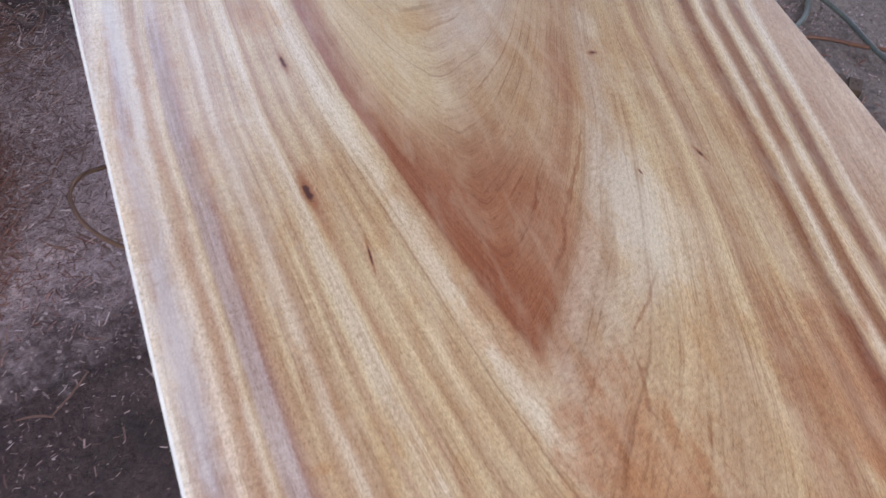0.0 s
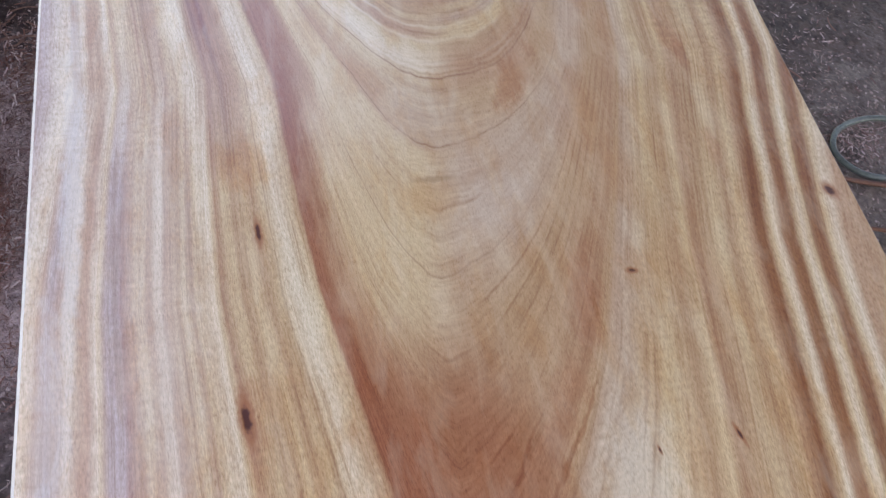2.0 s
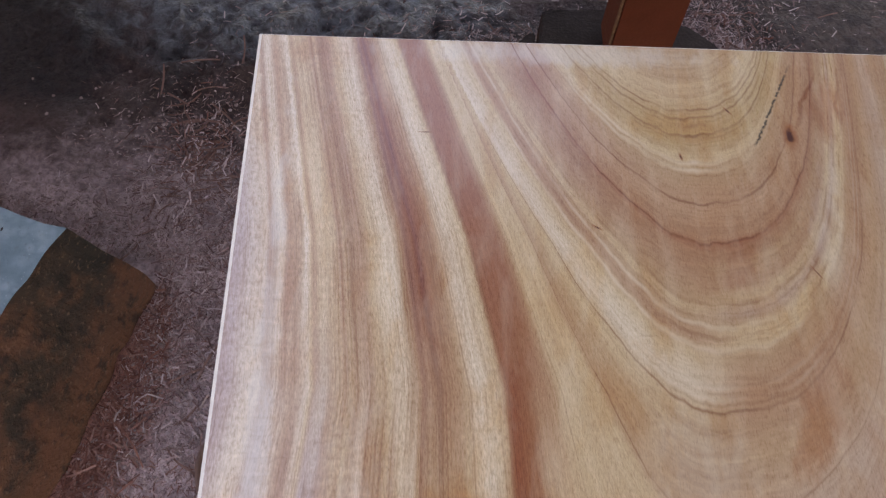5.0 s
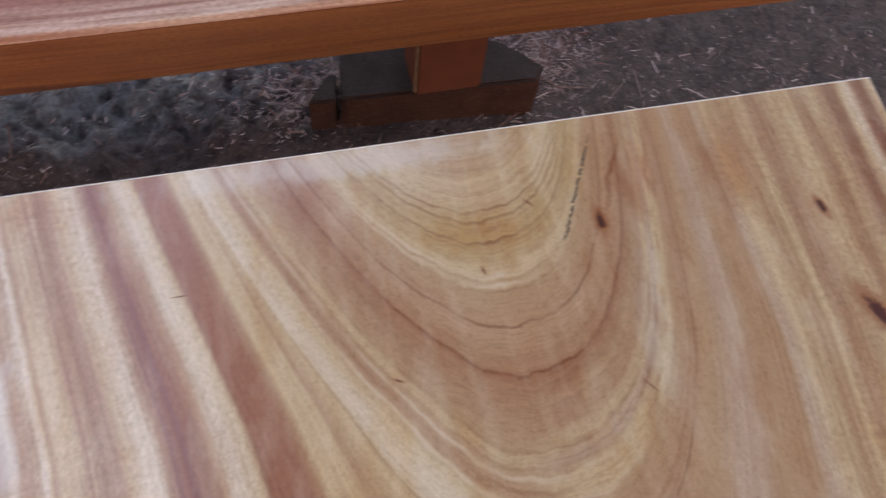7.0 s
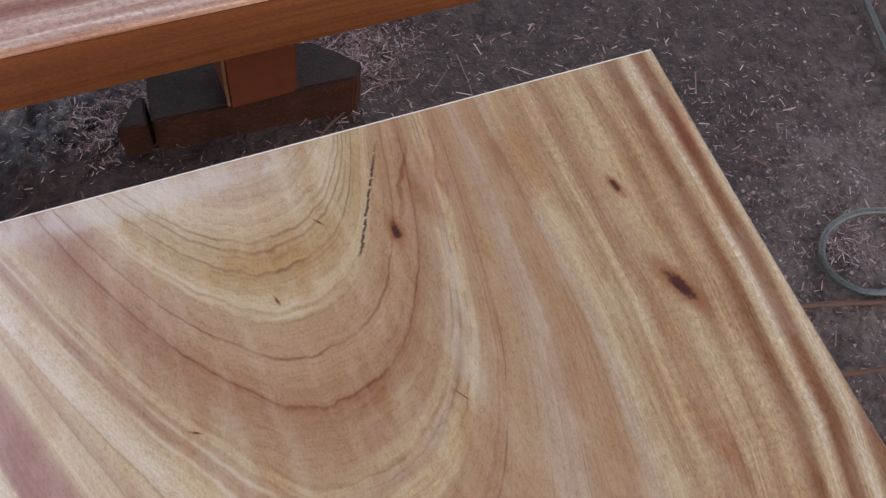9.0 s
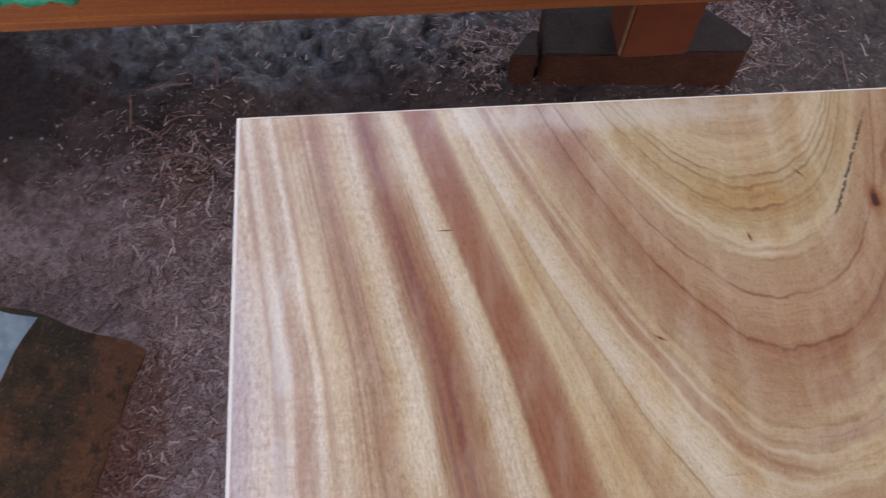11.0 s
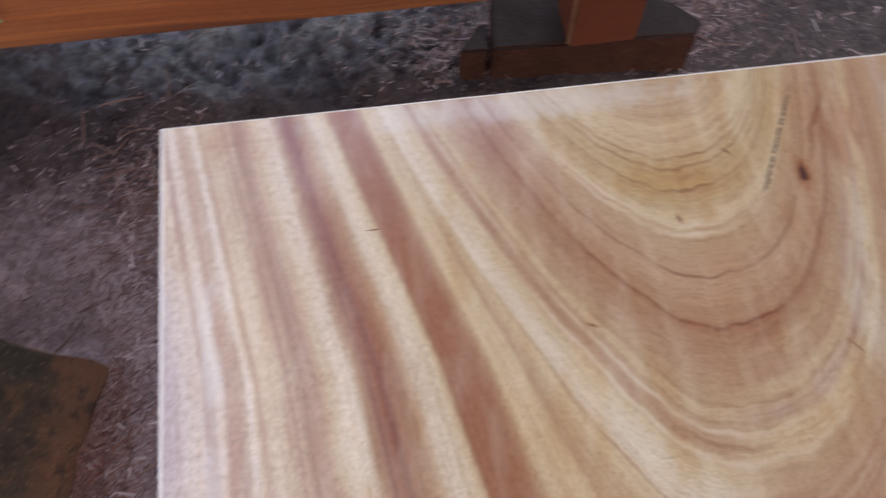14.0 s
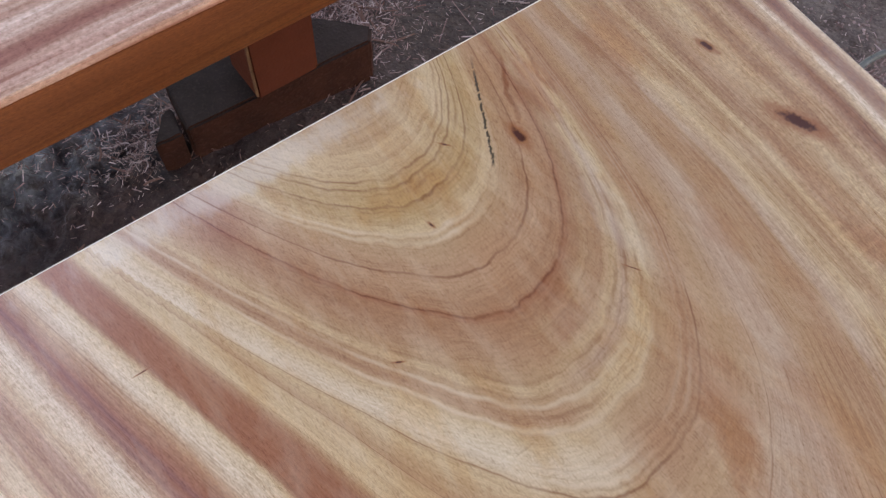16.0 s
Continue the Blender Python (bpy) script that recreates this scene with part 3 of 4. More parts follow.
def plain(name, color, rough, scale=40.0, vary=0.35, bump=0.2, dist=0.002, metal=0.0, spec=0.5):
    n = Nodes(name)
    pos = n.where()
    a, b = n.noise(pos, scale, 4.0, 0.6), n.noise(pos, scale * 7, 3.0, 0.6)
    col = n.mix(n.remap(a, 0.3, 0.7, 0.0, vary * 2), color, tuple(v * 0.45 for v in color))
    col = n.mix(n.remap(b, 0.5, 0.7, 0.0, vary), col, tuple(min(1.0, v * 1.5 + 0.02) for v in color))
    return n.finish(col, n.remap(b, 0.3, 0.7, rough - 0.08, min(1.0, rough + 0.1)), b, bump, dist, metal, spec)


M_SLAB = slab_wood()
M_TOP = plank_wood("pinkish_striped_wood", (0.58, 0.345, 0.25), (0.78, 0.61, 0.49), (0.36, 0.135, 0.085), 0.3, "X", 0.25, 24, (0.38, 0.46, 0.53, 0.62))
M_EDGE = plank_wood("orange_brown_board", (0.30, 0.095, 0.028), (0.22, 0.062, 0.019), (0.11, 0.030, 0.012), 0.38, "X", 0.5)
M_LEG = plain("red_brown_post", (0.115, 0.027, 0.013), 0.8, 22, 0.15, 0.3, 0.003, spec=0.12)
M_CHIPPED = plain("bare_wood_edge", (0.20, 0.095, 0.05), 0.8, 60, 0.5, 0.5, 0.003, spec=0.2)
M_FRAME = plank_wood("sawn_frame_wood", (0.42, 0.25, 0.13), (0.36, 0.2, 0.1), (0.28, 0.14, 0.07), 0.6, "Z", 0.5)
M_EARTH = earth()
M_CHIP = chips("dull_wood_shavings", (0.40, 0.255, 0.23), (0.12, 0.058, 0.05), (0.62, 0.48, 0.45))
M_REDCHIP = chips("red_wood_shavings", (0.25, 0.105, 0.075), (0.15, 0.055, 0.040), (0.36, 0.20, 0.165))
M_SPLINTER = chips("pale_splinters", (0.30, 0.18, 0.14), (0.18, 0.09, 0.07), (0.42, 0.30, 0.25))
M_FLAKE = chips("pale_sawdust_flakes", (0.33, 0.24, 0.21), (0.20, 0.13, 0.11), (0.46, 0.36, 0.33))
M_CLOD = chips("dry_earth_clods", (0.36, 0.26, 0.24), (0.25, 0.17, 0.155), (0.48, 0.37, 0.35))
M_STONE, M_STONESIDE = stone(), rough_stone()
M_BASE = plain("red_fired_block", (0.050, 0.016, 0.009), 0.9, 18, 0.4, 0.5, 0.006, spec=0.12)
M_BASETOP = plain("dusty_block_top", (0.050, 0.035, 0.030), 0.9, 24, 0.35, 0.5, 0.005, spec=0.15)
M_HOSE = plain("grey_green_hose", (0.085, 0.098, 0.085), 0.32, 30, 0.3, 0.1, 0.001)
M_CORD = plain("orange_brown_cord", (0.13, 0.042, 0.018), 0.6, 30, 0.3, 0.1, 0.001)
M_OLDCORD = plain("dull_brown_cord", (0.13, 0.062, 0.04), 0.7, 30, 0.3, 0.1, 0.001)
M_SOCKET = plain("dusty_brown_plastic", (0.075, 0.038, 0.019), 0.65, 60, 0.3, 0.15, 0.001)
M_HOLE = plain("black_hole", (0.012, 0.01, 0.009), 0.8)
M_TEAL = plain("teal_plastic_sheet", (0.008, 0.58, 0.38), 0.35, 25, 0.2, 0.2, 0.002)
# pale tint stands in for the sky's reflection along the table's arris
M_ARRIS = plain("pale_arris_highlight", (0.82, 0.74, 0.64), 0.45, 60, 0.12, 0.1, 0.0005)
M_BARK = plain("dark_bark", (0.022, 0.017, 0.014), 0.9)
M_WALL = plain("grey_boarded_wall", (0.2, 0.17, 0.15), 0.9, 4, 0.3)
M_ROOF = plain("rusty_roof_sheet", (0.07, 0.055, 0.05), 0.7, 3, 0.3)

# ---- the ground, with unseen walls and roof added round it ----
TOP = 0.72


def floor_height(x, y):
    """The trodden earth's unevenness, with a lumpy bank behind the first table."""
    if abs(x) > 2.95 or abs(y) > 2.95:
        return -0.012
    p = Vector((x, y, 0))
    z = 0.012 * noise.noise(p * 3.1) + 0.010 * noise.noise(p * 9) + 0.006 * noise.noise(p * 23)
    bank = math.exp(-((x + 0.55) / 0.55) ** 4 - ((y - 0.6) / 0.16) ** 2)
    z += bank * (0.04 * max(0, 0.5 + noise.noise(p * 5)) + 0.03 * noise.noise(p * 13) + 0.03 * noise.noise(p * 36))
    z += 0.045 * math.exp(-((x - 0.1) / 0.36) ** 4 - ((y - 0.50) / 0.12) ** 4)
    return z - 0.012


def spread(lo, hi, fine):
    """Grid lines: close together between lo and hi, wide apart out to the horizon."""
    inner = [lo + fine * i for i in range(int((hi - lo) / fine) + 1)]
    return [-400, -120, -40, -15, -8, -5, -3, -2.5, *inner, 2.5, 3, 5, 8, 15, 40, 120, 400]


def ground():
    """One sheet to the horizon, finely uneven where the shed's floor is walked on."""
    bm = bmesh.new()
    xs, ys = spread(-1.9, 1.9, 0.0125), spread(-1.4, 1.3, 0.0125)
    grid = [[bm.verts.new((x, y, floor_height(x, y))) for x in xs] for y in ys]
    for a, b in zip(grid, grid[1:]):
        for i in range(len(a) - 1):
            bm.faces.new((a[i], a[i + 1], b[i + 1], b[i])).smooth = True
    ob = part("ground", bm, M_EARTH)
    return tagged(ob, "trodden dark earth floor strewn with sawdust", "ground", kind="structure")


ground()
# unseen walls; west and north are placed to keep low skylight off the floor
tagged(part("wall_east", box(6.5, 6.7, -5, 4, -0.05, 2.2), M_WALL), "plain grey boarded wall added out of view", "wall", kind="structure")
tagged(part("wall_west", box(-3.4, -3.2, -5, 2.8, -0.05, 0.9), M_WALL), "plain grey boarded wall added out of view", "wall", kind="structure")
tagged(part("wall_north", box(-3.2, -1.05, 1.05, 1.2, -0.05, 2.0), M_WALL), "plain grey boarded wall added out of view", "wall", kind="structure")


def roof():
    """An unseen sheet roof; its outline and open corner are set to shape the light."""
    bm = bmesh.new()
    plan = [(-0.6, -3.1), (3.0, -3.1), (3.0, 3.0), (0.5, 3.0), (0.5, 1.35), (-0.6, 1.35)]
    bm.faces.new([bm.verts.new((x, y, 3.2)) for x, y in plan][::-1])
    bmesh.ops.solidify(bm, geom=bm.faces[:], thickness=-0.05)
    bmesh.ops.recalc_face_normals(bm, faces=bm.faces[:])
    return bm


tagged(part("ceiling", roof(), M_ROOF), "unseen dull sheet roof added to shape the light", "ceiling", kind="structure")

# ---- the figured table top ----
LONG = 2.15


def knots_of(table, s):
    return np.interp(s, table[0], table[1])


# growth rings: a ring whose tip lies s metres from the far end opens to both sides towards it
S = np.concatenate([np.linspace(0.0, 1.3, 400), np.linspace(1.305, 9.0, 700)])
LEFT_A = knots_of(([0, 0.19, 0.28, 0.45, 0.57, 0.88, 1.2, 2.0, 2.6, 3.5, 5.0, 9.0], [0.40, 0.40, 0.394, 0.44, 0.39, 0.34, 0.285, 0.206, 0.182, 0.151, 0.1175, 0.0765]), S)
LEFT_P = knots_of(([0, 0.45, 0.57, 0.88, 1.2, 9.0], [0.55, 0.55, 0.57, 0.75, 0.9, 0.9]), S)
RIGHT_A = knots_of(([0, 0.19, 0.28, 0.45, 0.57, 0.88, 1.2, 2.0, 2.6, 3.5, 5.0, 9.0], [0.23, 0.245, 0.268, 0.29, 0.30, 0.28, 0.272, 0.315, 0.36, 0.43, 0.50, 0.64]), S)
RIGHT_D = knots_of(([0, 0.6, 0.88, 1.2, 9.0], [0.25, 0.25, 0.28, 0.30, 0.34]), S)
RIGHT_Q = knots_of(([0, 0.57, 0.88, 1.2, 9.0], [0.5, 0.5, 0.7, 1.0, 1.0]), S)
RHO = np.interp(S, [0, 1.2, 2.0, 2.6, 3.5, 5.0, 9.0], [0, 0.36, 0.44, 0.48, 0.52, 0.56, 0.62])


def ring_row(v, xs):
    """Ring coordinate and side along one line across the slab, v metres from its far end."""
    axis = np.interp(v, [0, 0.28, 0.45, 0.57, 0.76, 0.88, 1.2, 2.2], [0.0, 0.013, 0.005, -0.02, -0.055, -0.066, -0.10, -0.17])
    d = np.maximum(S - v, 0.0)
    left = np.maximum.accumulate(LEFT_A * d ** LEFT_P + 1e-7 * S)
    right = np.maximum.accumulate(RIGHT_A * (1 - np.exp(-(d / RIGHT_D) ** RIGHT_Q)) + 1e-7 * S)
    off = xs - axis
    ring = np.where(off < 0, np.interp(-off, left, RHO), np.interp(off, right, RHO))
    return ring, np.clip(0.5 + off / 0.05, 0, 1)


def right_edge(v):
    return 0.5 - 0.006 * np.sin(np.clip(v / 0.95, 0, 1) * np.pi)


def slab(nx=220, ny=480, thick=0.05, arris=0.0042):
    rows_v = np.linspace(arris, LONG - arris, ny)
    verts, ring, side = [], [], []
    for v in rows_v:
        xs = np.linspace(-0.5 + arris, right_edge(v) - arris, nx)
        a, b = ring_row(v, xs)
        verts += [(x, -v, 0.0) for x in xs]
        ring += list(a)
        side += list(b)
    faces = [(j * nx + i, (j + 1) * nx + i, (j + 1) * nx + i + 1, j * nx + i + 1) for j in range(ny - 1) for i in range(nx - 1)]
    rim = [j * nx for j in range(ny)] + [(ny - 1) * nx + i for i in range(1, nx)] + [j * nx + nx - 1 for j in range(ny - 2, -1, -1)] + [i for i in range(nx - 2, 0, -1)]
    last = rim
    for out, z in ((1.0, -arris), (1.0, -thick + arris), (0.0, -thick)):
        loop = []
        for k in rim:
            j, i = divmod(k, nx)
            x, y, _ = verts[k]
            dx = -arris if i == 0 else arris if i == nx - 1 else 0
            dy = arris if j == 0 else -arris if j == ny - 1 else 0
            loop.append(len(verts))
            verts.append((x + out * dx, y + out * dy, z))
            ring.append(ring[k])
            side.append(side[k])
        faces += [(last[k], loop[k], loop[(k + 1) % len(rim)], last[(k + 1) % len(rim)]) for k in range(len(rim))]
        last = loop
    faces.append(tuple(last))
    me = mesh("tabletop", verts, [f[::-1] for f in faces], M_SLAB)
    bm = bmesh.new()
    bm.from_mesh(me)
    bmesh.ops.recalc_face_normals(bm, faces=bm.faces[:])
    bm.to_mesh(me)
    bm.free()
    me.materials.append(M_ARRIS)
    # painted highlight on every upper arris but the right-hand one
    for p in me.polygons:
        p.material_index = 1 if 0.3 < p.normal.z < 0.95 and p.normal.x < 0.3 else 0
    for key, data in (("ring", ring), ("side", side)):
        me.attributes.new(key, "FLOAT", "POINT").data.foreach_set("value", np.array(data, dtype=np.float32))
    return me


table = tagged(new("work_table"), "long table with a sanded figured hardwood top, cathedral grain", "table")
table.location = (0, 0, TOP)
new("tabletop", slab()).parent = table
for x in (-0.3, 0.3):
    for y in (-0.45, -1.75):
        part("leg", box(x - 0.05, x + 0.05, y - 0.05, y + 0.05, -TOP - 0.01, -0.0502, 0.004), M_FRAME, table)
part("rail", box(-0.25, 0.25, -0.47, -0.43, -0.17, -0.0505, 0.003), M_FRAME, table)
part("rail", box(-0.25, 0.25, -1.77, -1.73, -0.17, -0.0505, 0.003), M_FRAME, table)

# ---- the second table behind ----
FAR_Y, FAR_TOP, FAR_LOW = 0.20, 0.716, 0.617
far = tagged(new("thick_table"), "second table with a thick orange-brown edge and pink striped top", "table")
far.location = (-0.8, FAR_Y, 0)
part("tabletop", box(-1.4, 1.5, 0.0, 0.62, FAR_TOP - 0.012, FAR_TOP, 0.0015), M_TOP, far, "pinkish cream striped wooden top")
part("edge_board", box(-1.4, 1.5, 0.0008, 0.06, FAR_LOW, FAR_TOP - 0.0121, 0.001), M_EDGE, far, "orange-brown straight-grained edge")
part("edge_board", box(-1.4, 1.5, 0.56, 0.617, FAR_LOW, FAR_TOP - 0.0123, 0.004), M_EDGE, far)
part("core", box(-1.39, 1.49, 0.061, 0.559, FAR_LOW + 0.01, FAR_TOP - 0.0125), M_FRAME, far)
for x, z in ((0.945, 0.1385), (-0.9, -0.03)):
    part("leg", box(x - 0.065, x + 0.065, 0.266, 0.366, z, FAR_LOW + 0.009, 0.005, 3, 0.002, x), M_LEG, far, "rough red-brown post")
part("worn_edge", box(0.8785, 0.8835, 0.2645, 0.2695, 0.15, FAR_LOW - 0.002, 0.001, 6, 0.004, 3.0), M_CHIPPED, far, "bare chipped corner of the post")


def broken_slab(plan, z0, z1, bevel=0.005):
    """A flat block on the given outline, with worn edges."""
    bm = bmesh.new()
    bm.faces.new([bm.verts.new((x, y, z0)) for x, y in plan][::-1])
    up = bmesh.ops.extrude_face_region(bm, geom=bm.faces[:])
    for v in up["geom"]:
        if isinstance(v, bmesh.types.BMVert):
            v.co.z = z1
    bmesh.ops.bevel(bm, geom=bm.edges[:], offset=bevel, segments=2, affect="EDGES")
    bmesh.ops.subdivide_edges(bm, edges=[e for e in bm.edges if e.calc_length() > 0.04], cuts=4, use_grid_fill=True)
    for v in bm.verts:
        v.co += noise.noise_vector(v.co * 40) * 0.0025
    bmesh.ops.recalc_face_normals(bm, faces=bm.faces[:])
    return bm


base = tagged(new("footing_block"), "dark red cracked block with a dusty grey top, carrying a post", "block")
part("body", broken_slab([(-0.058, 0.482), (0.325, 0.468), (0.348, 0.498), (0.275, 0.575), (0.10, 0.615), (-0.04, 0.61), (-0.049, 0.55)], -0.03, 0.137), M_BASE, base)
part("broken_corner", broken_slab([(-0.120, 0.487), (-0.066, 0.483), (-0.056, 0.548), (-0.075, 0.545)], -0.03, 0.132, 0.004), M_BASE, base)


def two_tone(ob, second, limit=0.7):
    """The upward faces take the second material."""
    ob.data.materials.append(second)
    for p in ob.data.polygons:
        p.material_index = 1 if p.normal.z > limit else 0


# ---- stone block beside the table ----
def stone_block():
    bm = bmesh.new()
    plan = [(-0.862, -0.037), (-0.888, -0.095), (-0.915, -0.155), (-0.940, -0.235), (-0.962, -0.33), (-1.0, -0.47), (-1.22, -0.50), (-1.46, -0.44), (-1.44, 0.09), (-1.10, 0.027)]
    mid = Vector((-1.15, -0.2))
    rows = []
    for z, out in ((-0.04, 0.075), (0.05, 0.066), (0.12, 0.05), (0.2, 0.026), (0.27, 0.004), (0.288, 0.0)):
        row = []
        for i, (x, y) in enumerate(plan):
            ahead = Vector(plan[(i + 1) % len(plan)])
            for k in range(6):
                p = Vector((x, y)).lerp(ahead, k / 6)
                p += (p - mid).normalized() * out
                q = Vector((p.x, p.y, z))
                q += noise.noise_vector(q * 16) * (0.008 if z > 0.25 else 0.014) * Vector((1, 1, 0.25))
                row.append(bm.verts.new(q))
        rows.append(row)
    for a, b in zip(rows, rows[1:]):
        for k in range(len(a)):
            bm.faces.new((a[k], a[(k + 1) % len(a)], b[(k + 1) % len(a)], b[k]))
    bm.faces.new(rows[-1])
    bmesh.ops.recalc_face_normals(bm, faces=bm.faces[:])
    return bm


block = tagged(part("stone_block", stone_block(), M_STONESIDE), "pale blue-grey speckled stone block with earth-stained broken sides", "stone block")
two_tone(block, M_STONE)
for piece in base.children:
    two_tone(piece, M_BASETOP)

# ---- cables, hose and socket strip ----
hose = [(1.80, 1.1, 0.008), (1.68, 0.70, 0.008), (1.595, 0.42, 0.008), (1.525, 0.18, 0.008), (1.43, 0.02, 0.008), (1.355, -0.08, 0.008), (1.29, -0.185, 0.008),
        (1.20, -0.238, 0.008), (1.125, -0.215, 0.008), (1.09, -0.15, 0.008), (1.125, -0.09, 0.010), (1.205, -0.068, 0.016), (1.28, -0.092, 0.026), (1.335, -0.16, 0.026),
        (1.375, -0.25, 0.012), (1.395, -0.42, 0.008), (1.50, -0.64, 0.008), (1.8, -0.95, 0.008)]
tagged(part("garden_hose", tube([(x + 0.012, y - 0.004, z) for x, y, z in hose], 0.0075, 10), M_HOSE), "grey-green rubber hose lying in a loop on the earth", "hose")
cord = [(0.2, 0.06, 0.004), (0.6, -0.1, 0.004), (0.9, -0.19, 0.004), (1.03, -0.215, 0.006), (1.16, -0.255, 0.006), (1.28, -0.29, 0.005), (1.40, -0.365, 0.005), (1.62, -0.46, 0.004), (2.0, -0.5, 0.004)]
tagged(part("power_cord", tube(cord, 0.006), M_CORD), "orange-brown power cord lying across the floor", "cable")
lead = [(0.3, -0.30, 0.005), (0.7, -0.345, 0.005), (0.95, -0.352, 0.006), (1.05, -0.368, 0.010), (1.11, -0.385, 0.016), (1.15, -0.405, 0.020)]
loop = [(-0.30, -0.12, 0.003), (-0.44, -0.20, 0.05), (-0.556, -0.27, 0.12), (-0.604, -0.325, 0.17), (-0.624, -0.392, 0.195), (-0.607, -0.45, 0.175), (-0.556, -0.478, 0.12), (-0.45, -0.50, 0.05), (-0.34, -0.51, 0.003)]
tagged(part("power_cord", tube(loop, 0.0048), M_OLDCORD), "dull brown cord curling out from under the table", "cable")

strip = tagged(new("socket_strip"), "dusty brown three-way socket strip on an orange lead", "socket strip")
strip.matrix_world = pose(1.205, -0.455, 0, 0, 0, -42)
part("lead", tube([strip.matrix_world.inverted() @ Vector(p) for p in lead], 0.005), M_CORD, strip, "orange-brown flexible lead")
for i in range(3):
    x = -0.043 + 0.043 * i
    cell = part("socket", box(x - 0.0195, x + 0.0195, -0.026, 0.026, -0.004, 0.036, 0.004), M_SOCKET, strip)
    for dx, dy in ((-0.007, 0.0), (0.007, 0.0), (0.0, 0.012)):
        part("hole", box(x + dx - 0.0028, x + dx + 0.0028, dy - 0.002, dy + 0.002, 0.0355, 0.0366), M_HOLE, cell)
part("spine", box(-0.06, 0.062, -0.019, 0.019, -0.003, 0.031, 0.004), M_SOCKET, strip)
part("cord_grip", box(-0.088, -0.0605, -0.011, 0.011, 0.004, 0.024, 0.004), M_SOCKET, strip)


# ---- teal sheet hanging over the second table ----
def sheet():
    bm, rows = bmesh.new(), []
    line = [(0.10, 0.008), (0.03, 0.009), (-0.002, 0.007), (-0.008, -0.006), (-0.009, -0.016), (-0.010, -0.030)]
    for i in range(13):
        x = -0.06 + 0.01 * i
        rows.append([bm.verts.new((x + 0.004 * math.sin(9 * k), y - 0.003 - 0.004 * abs(math.sin(i * 1.3)), z - 0.003 * max(0, k - 2) * abs(math.sin(i * 0.7)) + 0.002)) for k, (y, z) in enumerate(line)])
    for a, b in zip(rows, rows[1:]):
        for k in range(len(line) - 1):
            bm.faces.new((a[k], a[k + 1], b[k + 1], b[k])).smooth = True
    bmesh.ops.solidify(bm, geom=bm.faces[:], thickness=0.0015)
    return bm


rag = tagged(part("plastic_sheet", sheet(), M_TEAL), "scrap of bright teal plastic hanging over the table edge", "plastic scrap")
rag.location = (-0.751, FAR_Y, FAR_TOP)

# ---- shavings, splinters and grit on the floor ----
rng = np.random.default_rng(7)


def in_block(x, y):
    return -1.5 < x < -0.80 - 0.28 * max(0, -0.02 - y) and -0.56 < y < 0.06 + 0.12 * max(0, -0.86 - x)


def litter(name, material, count, spots, size, label, curl=0.22, lift=0.002):
    """Thin curled shavings thrown round the given spots (x, y, spread x, spread y, share)."""
    verts, faces = [], []
    share = np.array([s[4] for s in spots])
    pick = rng.choice(len(spots), count, p=share / share.sum())
    for k in pick:
        sx, sy, ax, ay, _ = spots[k]
        x, y = sx + ax * rng.normal() * 0.6, sy + ay * rng.normal() * 0.6
        if abs(x) > 2.9 or abs(y) > 2.9 or in_block(x, y):
            continue
        a, long = rng.uniform(0, 2 * np.pi), size * rng.lognormal(0, 0.65)
        wide, bow = min(long * rng.uniform(0.06, 0.2), 0.0028), curl * rng.normal() * long
        c, s, tilt = math.cos(a), math.sin(a), rng.normal() * 0.35
        z0, first = floor_height(x, y) + lift + abs(rng.normal()) * lift, len(verts)
        for i, t in enumerate((-0.5, -0.17, 0.17, 0.5)):
            u, h = t * long, bow * (0.25 - t * t) * 1.6 + tilt * t * long * 0.5
            bend = bow * t * t
            for w in (-wide / 2, wide / 2):
                verts.append((x + c * u - s * (w + bend), y + s * u + c * (w + bend), max(z0 + h + w * tilt, z0 - lift)))
        faces += [(first + 2 * i, first + 2 * i + 2, first + 2 * i + 3, first + 2 * i + 1) for i in range(3)]
    return tagged(new(name, mesh(name, verts, faces, material)), label, "shavings", kind="stuff")


litter("wood_shavings", M_CHIP, 40000, [(-0.14, 0.57, 0.06, 0.07, 0.5), (0.36, 0.62, 0.12, 0.12, 1.2), (-0.72, 0.16, 0.22, 0.24, 5.0), (-0.66, -0.12, 0.14, 0.35, 4.5), (0.36, 0.75, 0.16, 0.16, 1.8), (-0.1, 0.62, 0.25, 0.12, 0.8), (1.0, 0.1, 0.5, 0.6, 2.4),
                                       (1.2, -0.12, 0.1, 0.08, 0.5), (-0.5, 0.66, 0.3, 0.1, 0.15), (-0.8, -0.8, 0.3, 0.5, 0.6), (-1.15, 0.12, 0.25, 0.08, 0.8), (0.4, 0.4, 0.6, 0.3, 0.8)], 0.0056, "dull brown shavings and sawdust scattered over the earth floor", 0.1, 0.003)
litter("red_shavings", M_REDCHIP, 4200, [(-0.80, -0.08, 0.05, 0.08, 1.6), (-0.84, -0.20, 0.05, 0.10, 2.4), (-0.87, -0.34, 0.07, 0.12, 2.6), (-0.72, -0.42, 0.10, 0.12, 0.5), (-0.74, 0.32, 0.07, 0.10, 0.5), (0.4, 0.72, 0.15, 0.12, 0.5), (1.3, -0.6, 0.25, 0.2, 0.6)],
       0.010, "reddish hardwood shavings heaped beside the stone block")
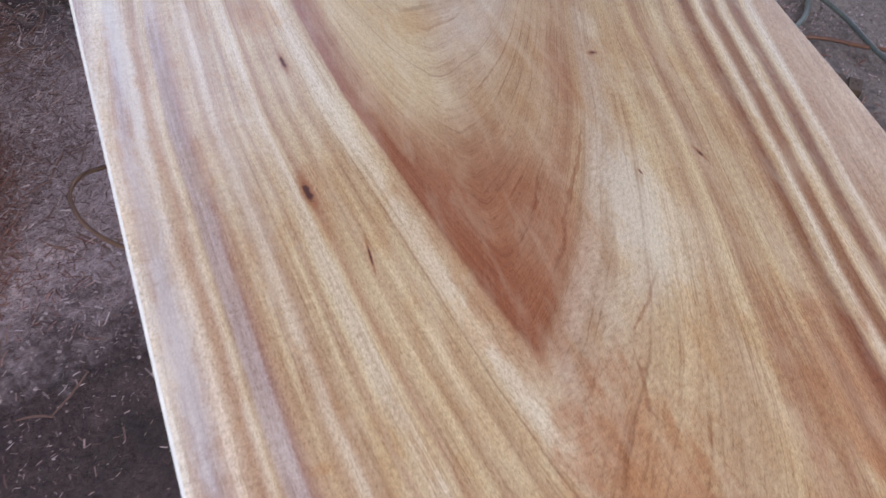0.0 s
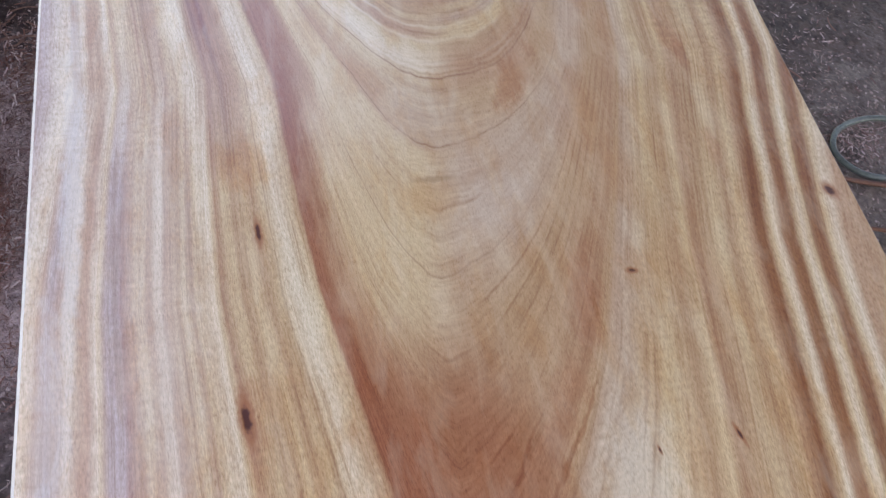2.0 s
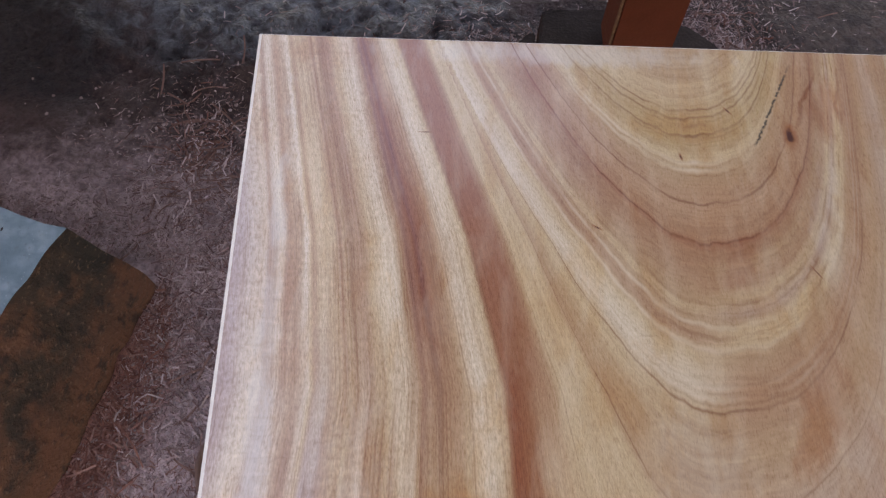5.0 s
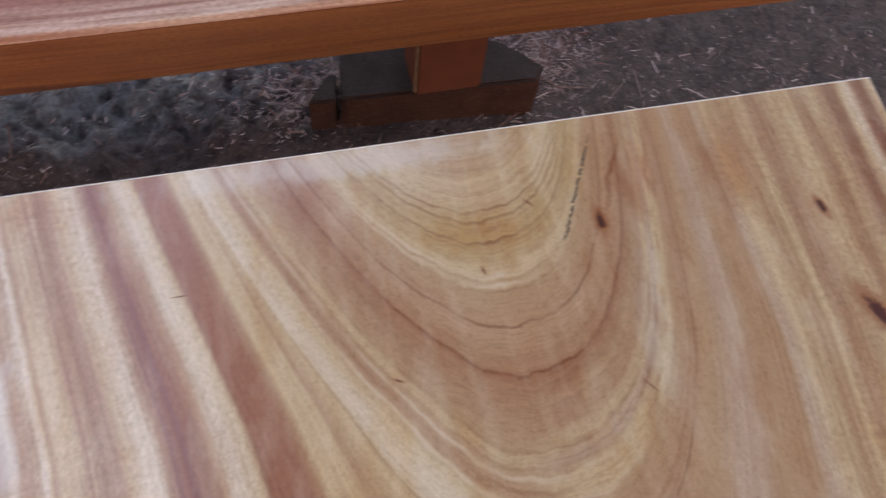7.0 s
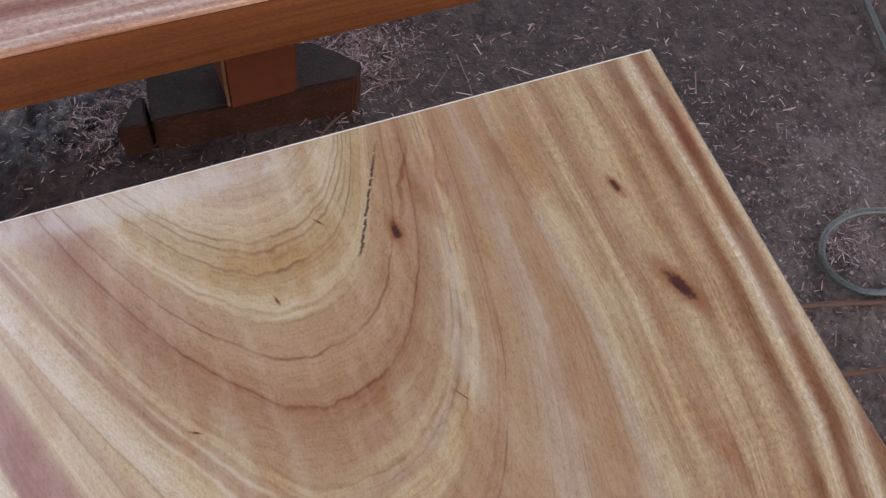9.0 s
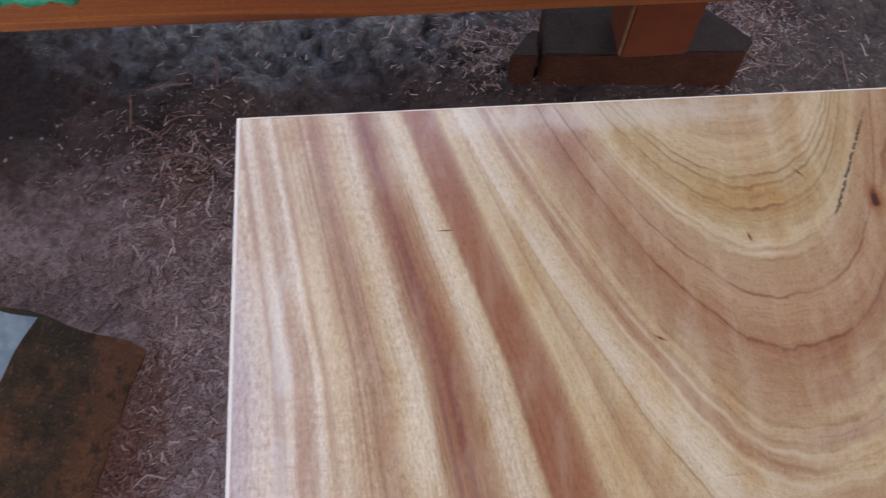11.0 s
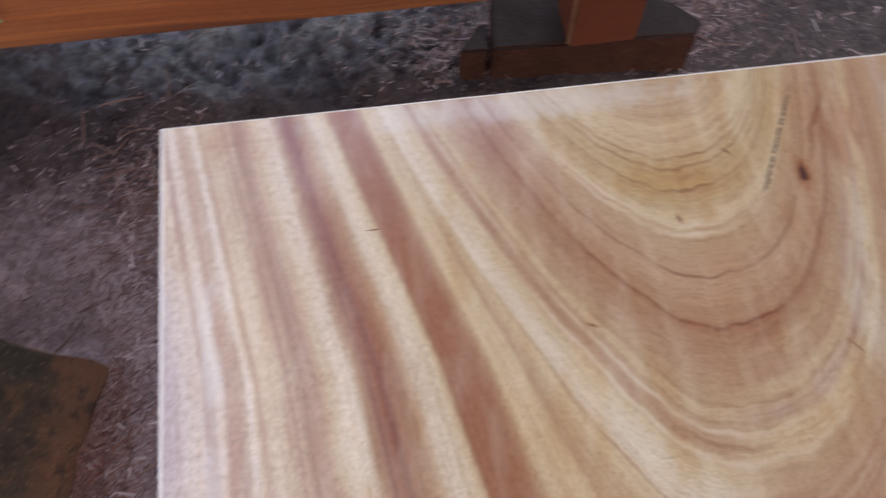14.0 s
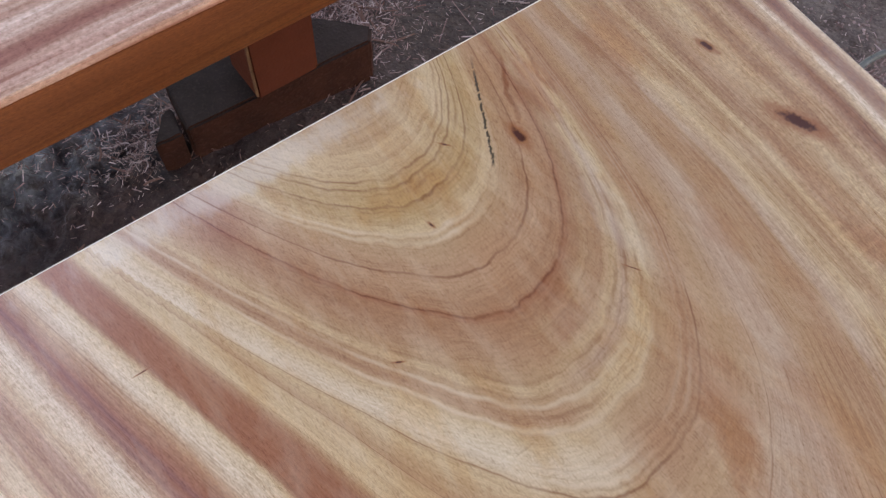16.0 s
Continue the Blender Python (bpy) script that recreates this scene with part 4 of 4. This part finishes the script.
litter("sawdust_flakes", M_FLAKE, 11000, [(-0.75, -0.05, 0.28, 0.4, 4.0), (1.0, 0.0, 0.6, 0.7, 1.6), (0.2, 0.7, 0.5, 0.2, 0.4), (-1.15, 0.12, 0.25, 0.08, 0.8)], 0.0036, "tiny pale sawdust flakes sprinkled on the floor", 0.2)


def clods(count, spots):
    """Crumbs of earth: small uneven eight-sided lumps."""
    verts, faces = [], []
    share = np.array([p[4] for p in spots])
    for k in rng.choice(len(spots), count, p=share / share.sum()):
        sx, sy, ax, ay, _ = spots[k]
        x, y = sx + ax * rng.normal() * 0.6, sy + ay * rng.normal() * 0.6
        r = min(0.0024 * rng.lognormal(0, 0.5), 0.005)
        if in_block(x, y):
            continue
        z, first, a = floor_height(x, y) + 0.2 * r, len(verts), rng.uniform(0, 6.28)
        for i in range(5):
            w = a + i * 1.2566
            verts.append((x + r * math.cos(w) * rng.uniform(0.7, 1.2), y + r * math.sin(w) * rng.uniform(0.7, 1.2), z + r * rng.uniform(-0.1, 0.4)))
        verts += [(x + r * rng.normal() * 0.3, y + r * rng.normal() * 0.3, z + r * rng.uniform(0.5, 1.0)), (x, y, z - r)]
        for i in range(5):
            j = (i + 1) % 5
            faces += [(first + i, first + j, first + 5), (first + j, first + i, first + 6)]
    return tagged(new("earth_clods", mesh("earth_clods", verts, faces, M_CLOD)), "dry crumbs of earth strewn over the floor", "clods", kind="stuff")


clods(6500, [(-0.78, -0.1, 0.25, 0.4, 3.0), (-1.15, 0.13, 0.25, 0.07, 1.2), (1.3, -0.1, 0.4, 0.4, 1.0)])


def splinter_mesh(k, crook=1.0):
    r = random.Random(k)
    long, wide, thick = r.uniform(0.05, 0.11), r.uniform(0.0022, 0.0048), r.uniform(0.0012, 0.0024)
    bm = bmesh.new()
    rows, bow = [], r.uniform(-0.006, 0.006) * crook
    for i in range(5):
        t = i / 4 - 0.5
        w = wide * (1 - 1.3 * t * t) * r.uniform(0.75, 1.1)
        rows.append([bm.verts.new((t * long, bow * (1 - 4 * t * t) + a * w / 2, b * thick)) for a, b in ((-1, 0), (1, 0), (1, 1), (-1, 1))])
    for a, b in zip(rows, rows[1:]):
        for i in range(4):
            bm.faces.new((a[i], b[i], b[(i + 1) % 4], a[(i + 1) % 4]))
    bm.faces.new(rows[0]), bm.faces.new(rows[-1][::-1])
    bmesh.ops.recalc_face_normals(bm, faces=bm.faces[:])
    me = bpy.data.meshes.new("wood_splinter")
    bm.to_mesh(me)
    bm.free()
    me.materials.append(M_SPLINTER)
    return me


SPLINTERS = [splinter_mesh(k) for k in range(9)]
for sx, sy, ax, ay, count in ((-0.70, 0.25, 0.07, 0.10, 52), (-0.66, -0.10, 0.10, 0.20, 30), (0.36, 0.66, 0.12, 0.12, 26), (-0.12, 0.58, 0.04, 0.05, 14), (-0.77, 0.38, 0.04, 0.08, 22), (1.05, 0.1, 0.4, 0.45, 16), (-0.3, 0.42, 0.2, 0.05, 8), (-0.8, -0.7, 0.2, 0.3, 8)):
    for k in range(count):
        x, y = sx + ax * rng.normal(), sy + ay * rng.normal()
        if in_block(x, y):
            continue
        ob = new("wood_splinter", SPLINTERS[int(rng.integers(9))])
        ob.matrix_world = pose(x, y, floor_height(x, y) + 0.0015 + 0.004 * rng.random(), 0, rng.normal() * 3, rng.uniform(0, 360)) @ Matrix.Diagonal((rng.uniform(0.5, 1.1), 1, 1, 1))
        tagged(ob, "thin pale splinter of wood on the floor", "splinter", "splinters on the floor")

# flecks of bark on the stone
FLECKS = [splinter_mesh(k, 0.15) for k in range(4)]
for me in FLECKS:
    me.materials[0] = M_BARK
for k in range(46):
    x, y = -0.95 - 0.24 * rng.random(), -0.26 + 0.26 * rng.random()
    ob = new("bark_fleck", FLECKS[k % 4])
    ob.matrix_world = pose(x, y, 0.2885, 0, 0, rng.uniform(0, 360)) @ Matrix.Diagonal((rng.uniform(0.05, 0.16), rng.uniform(0.25, 0.7), 0.6, 1))
    tagged(ob, "dark fleck of bark on the stone", "bark fleck", "flecks on the stone")
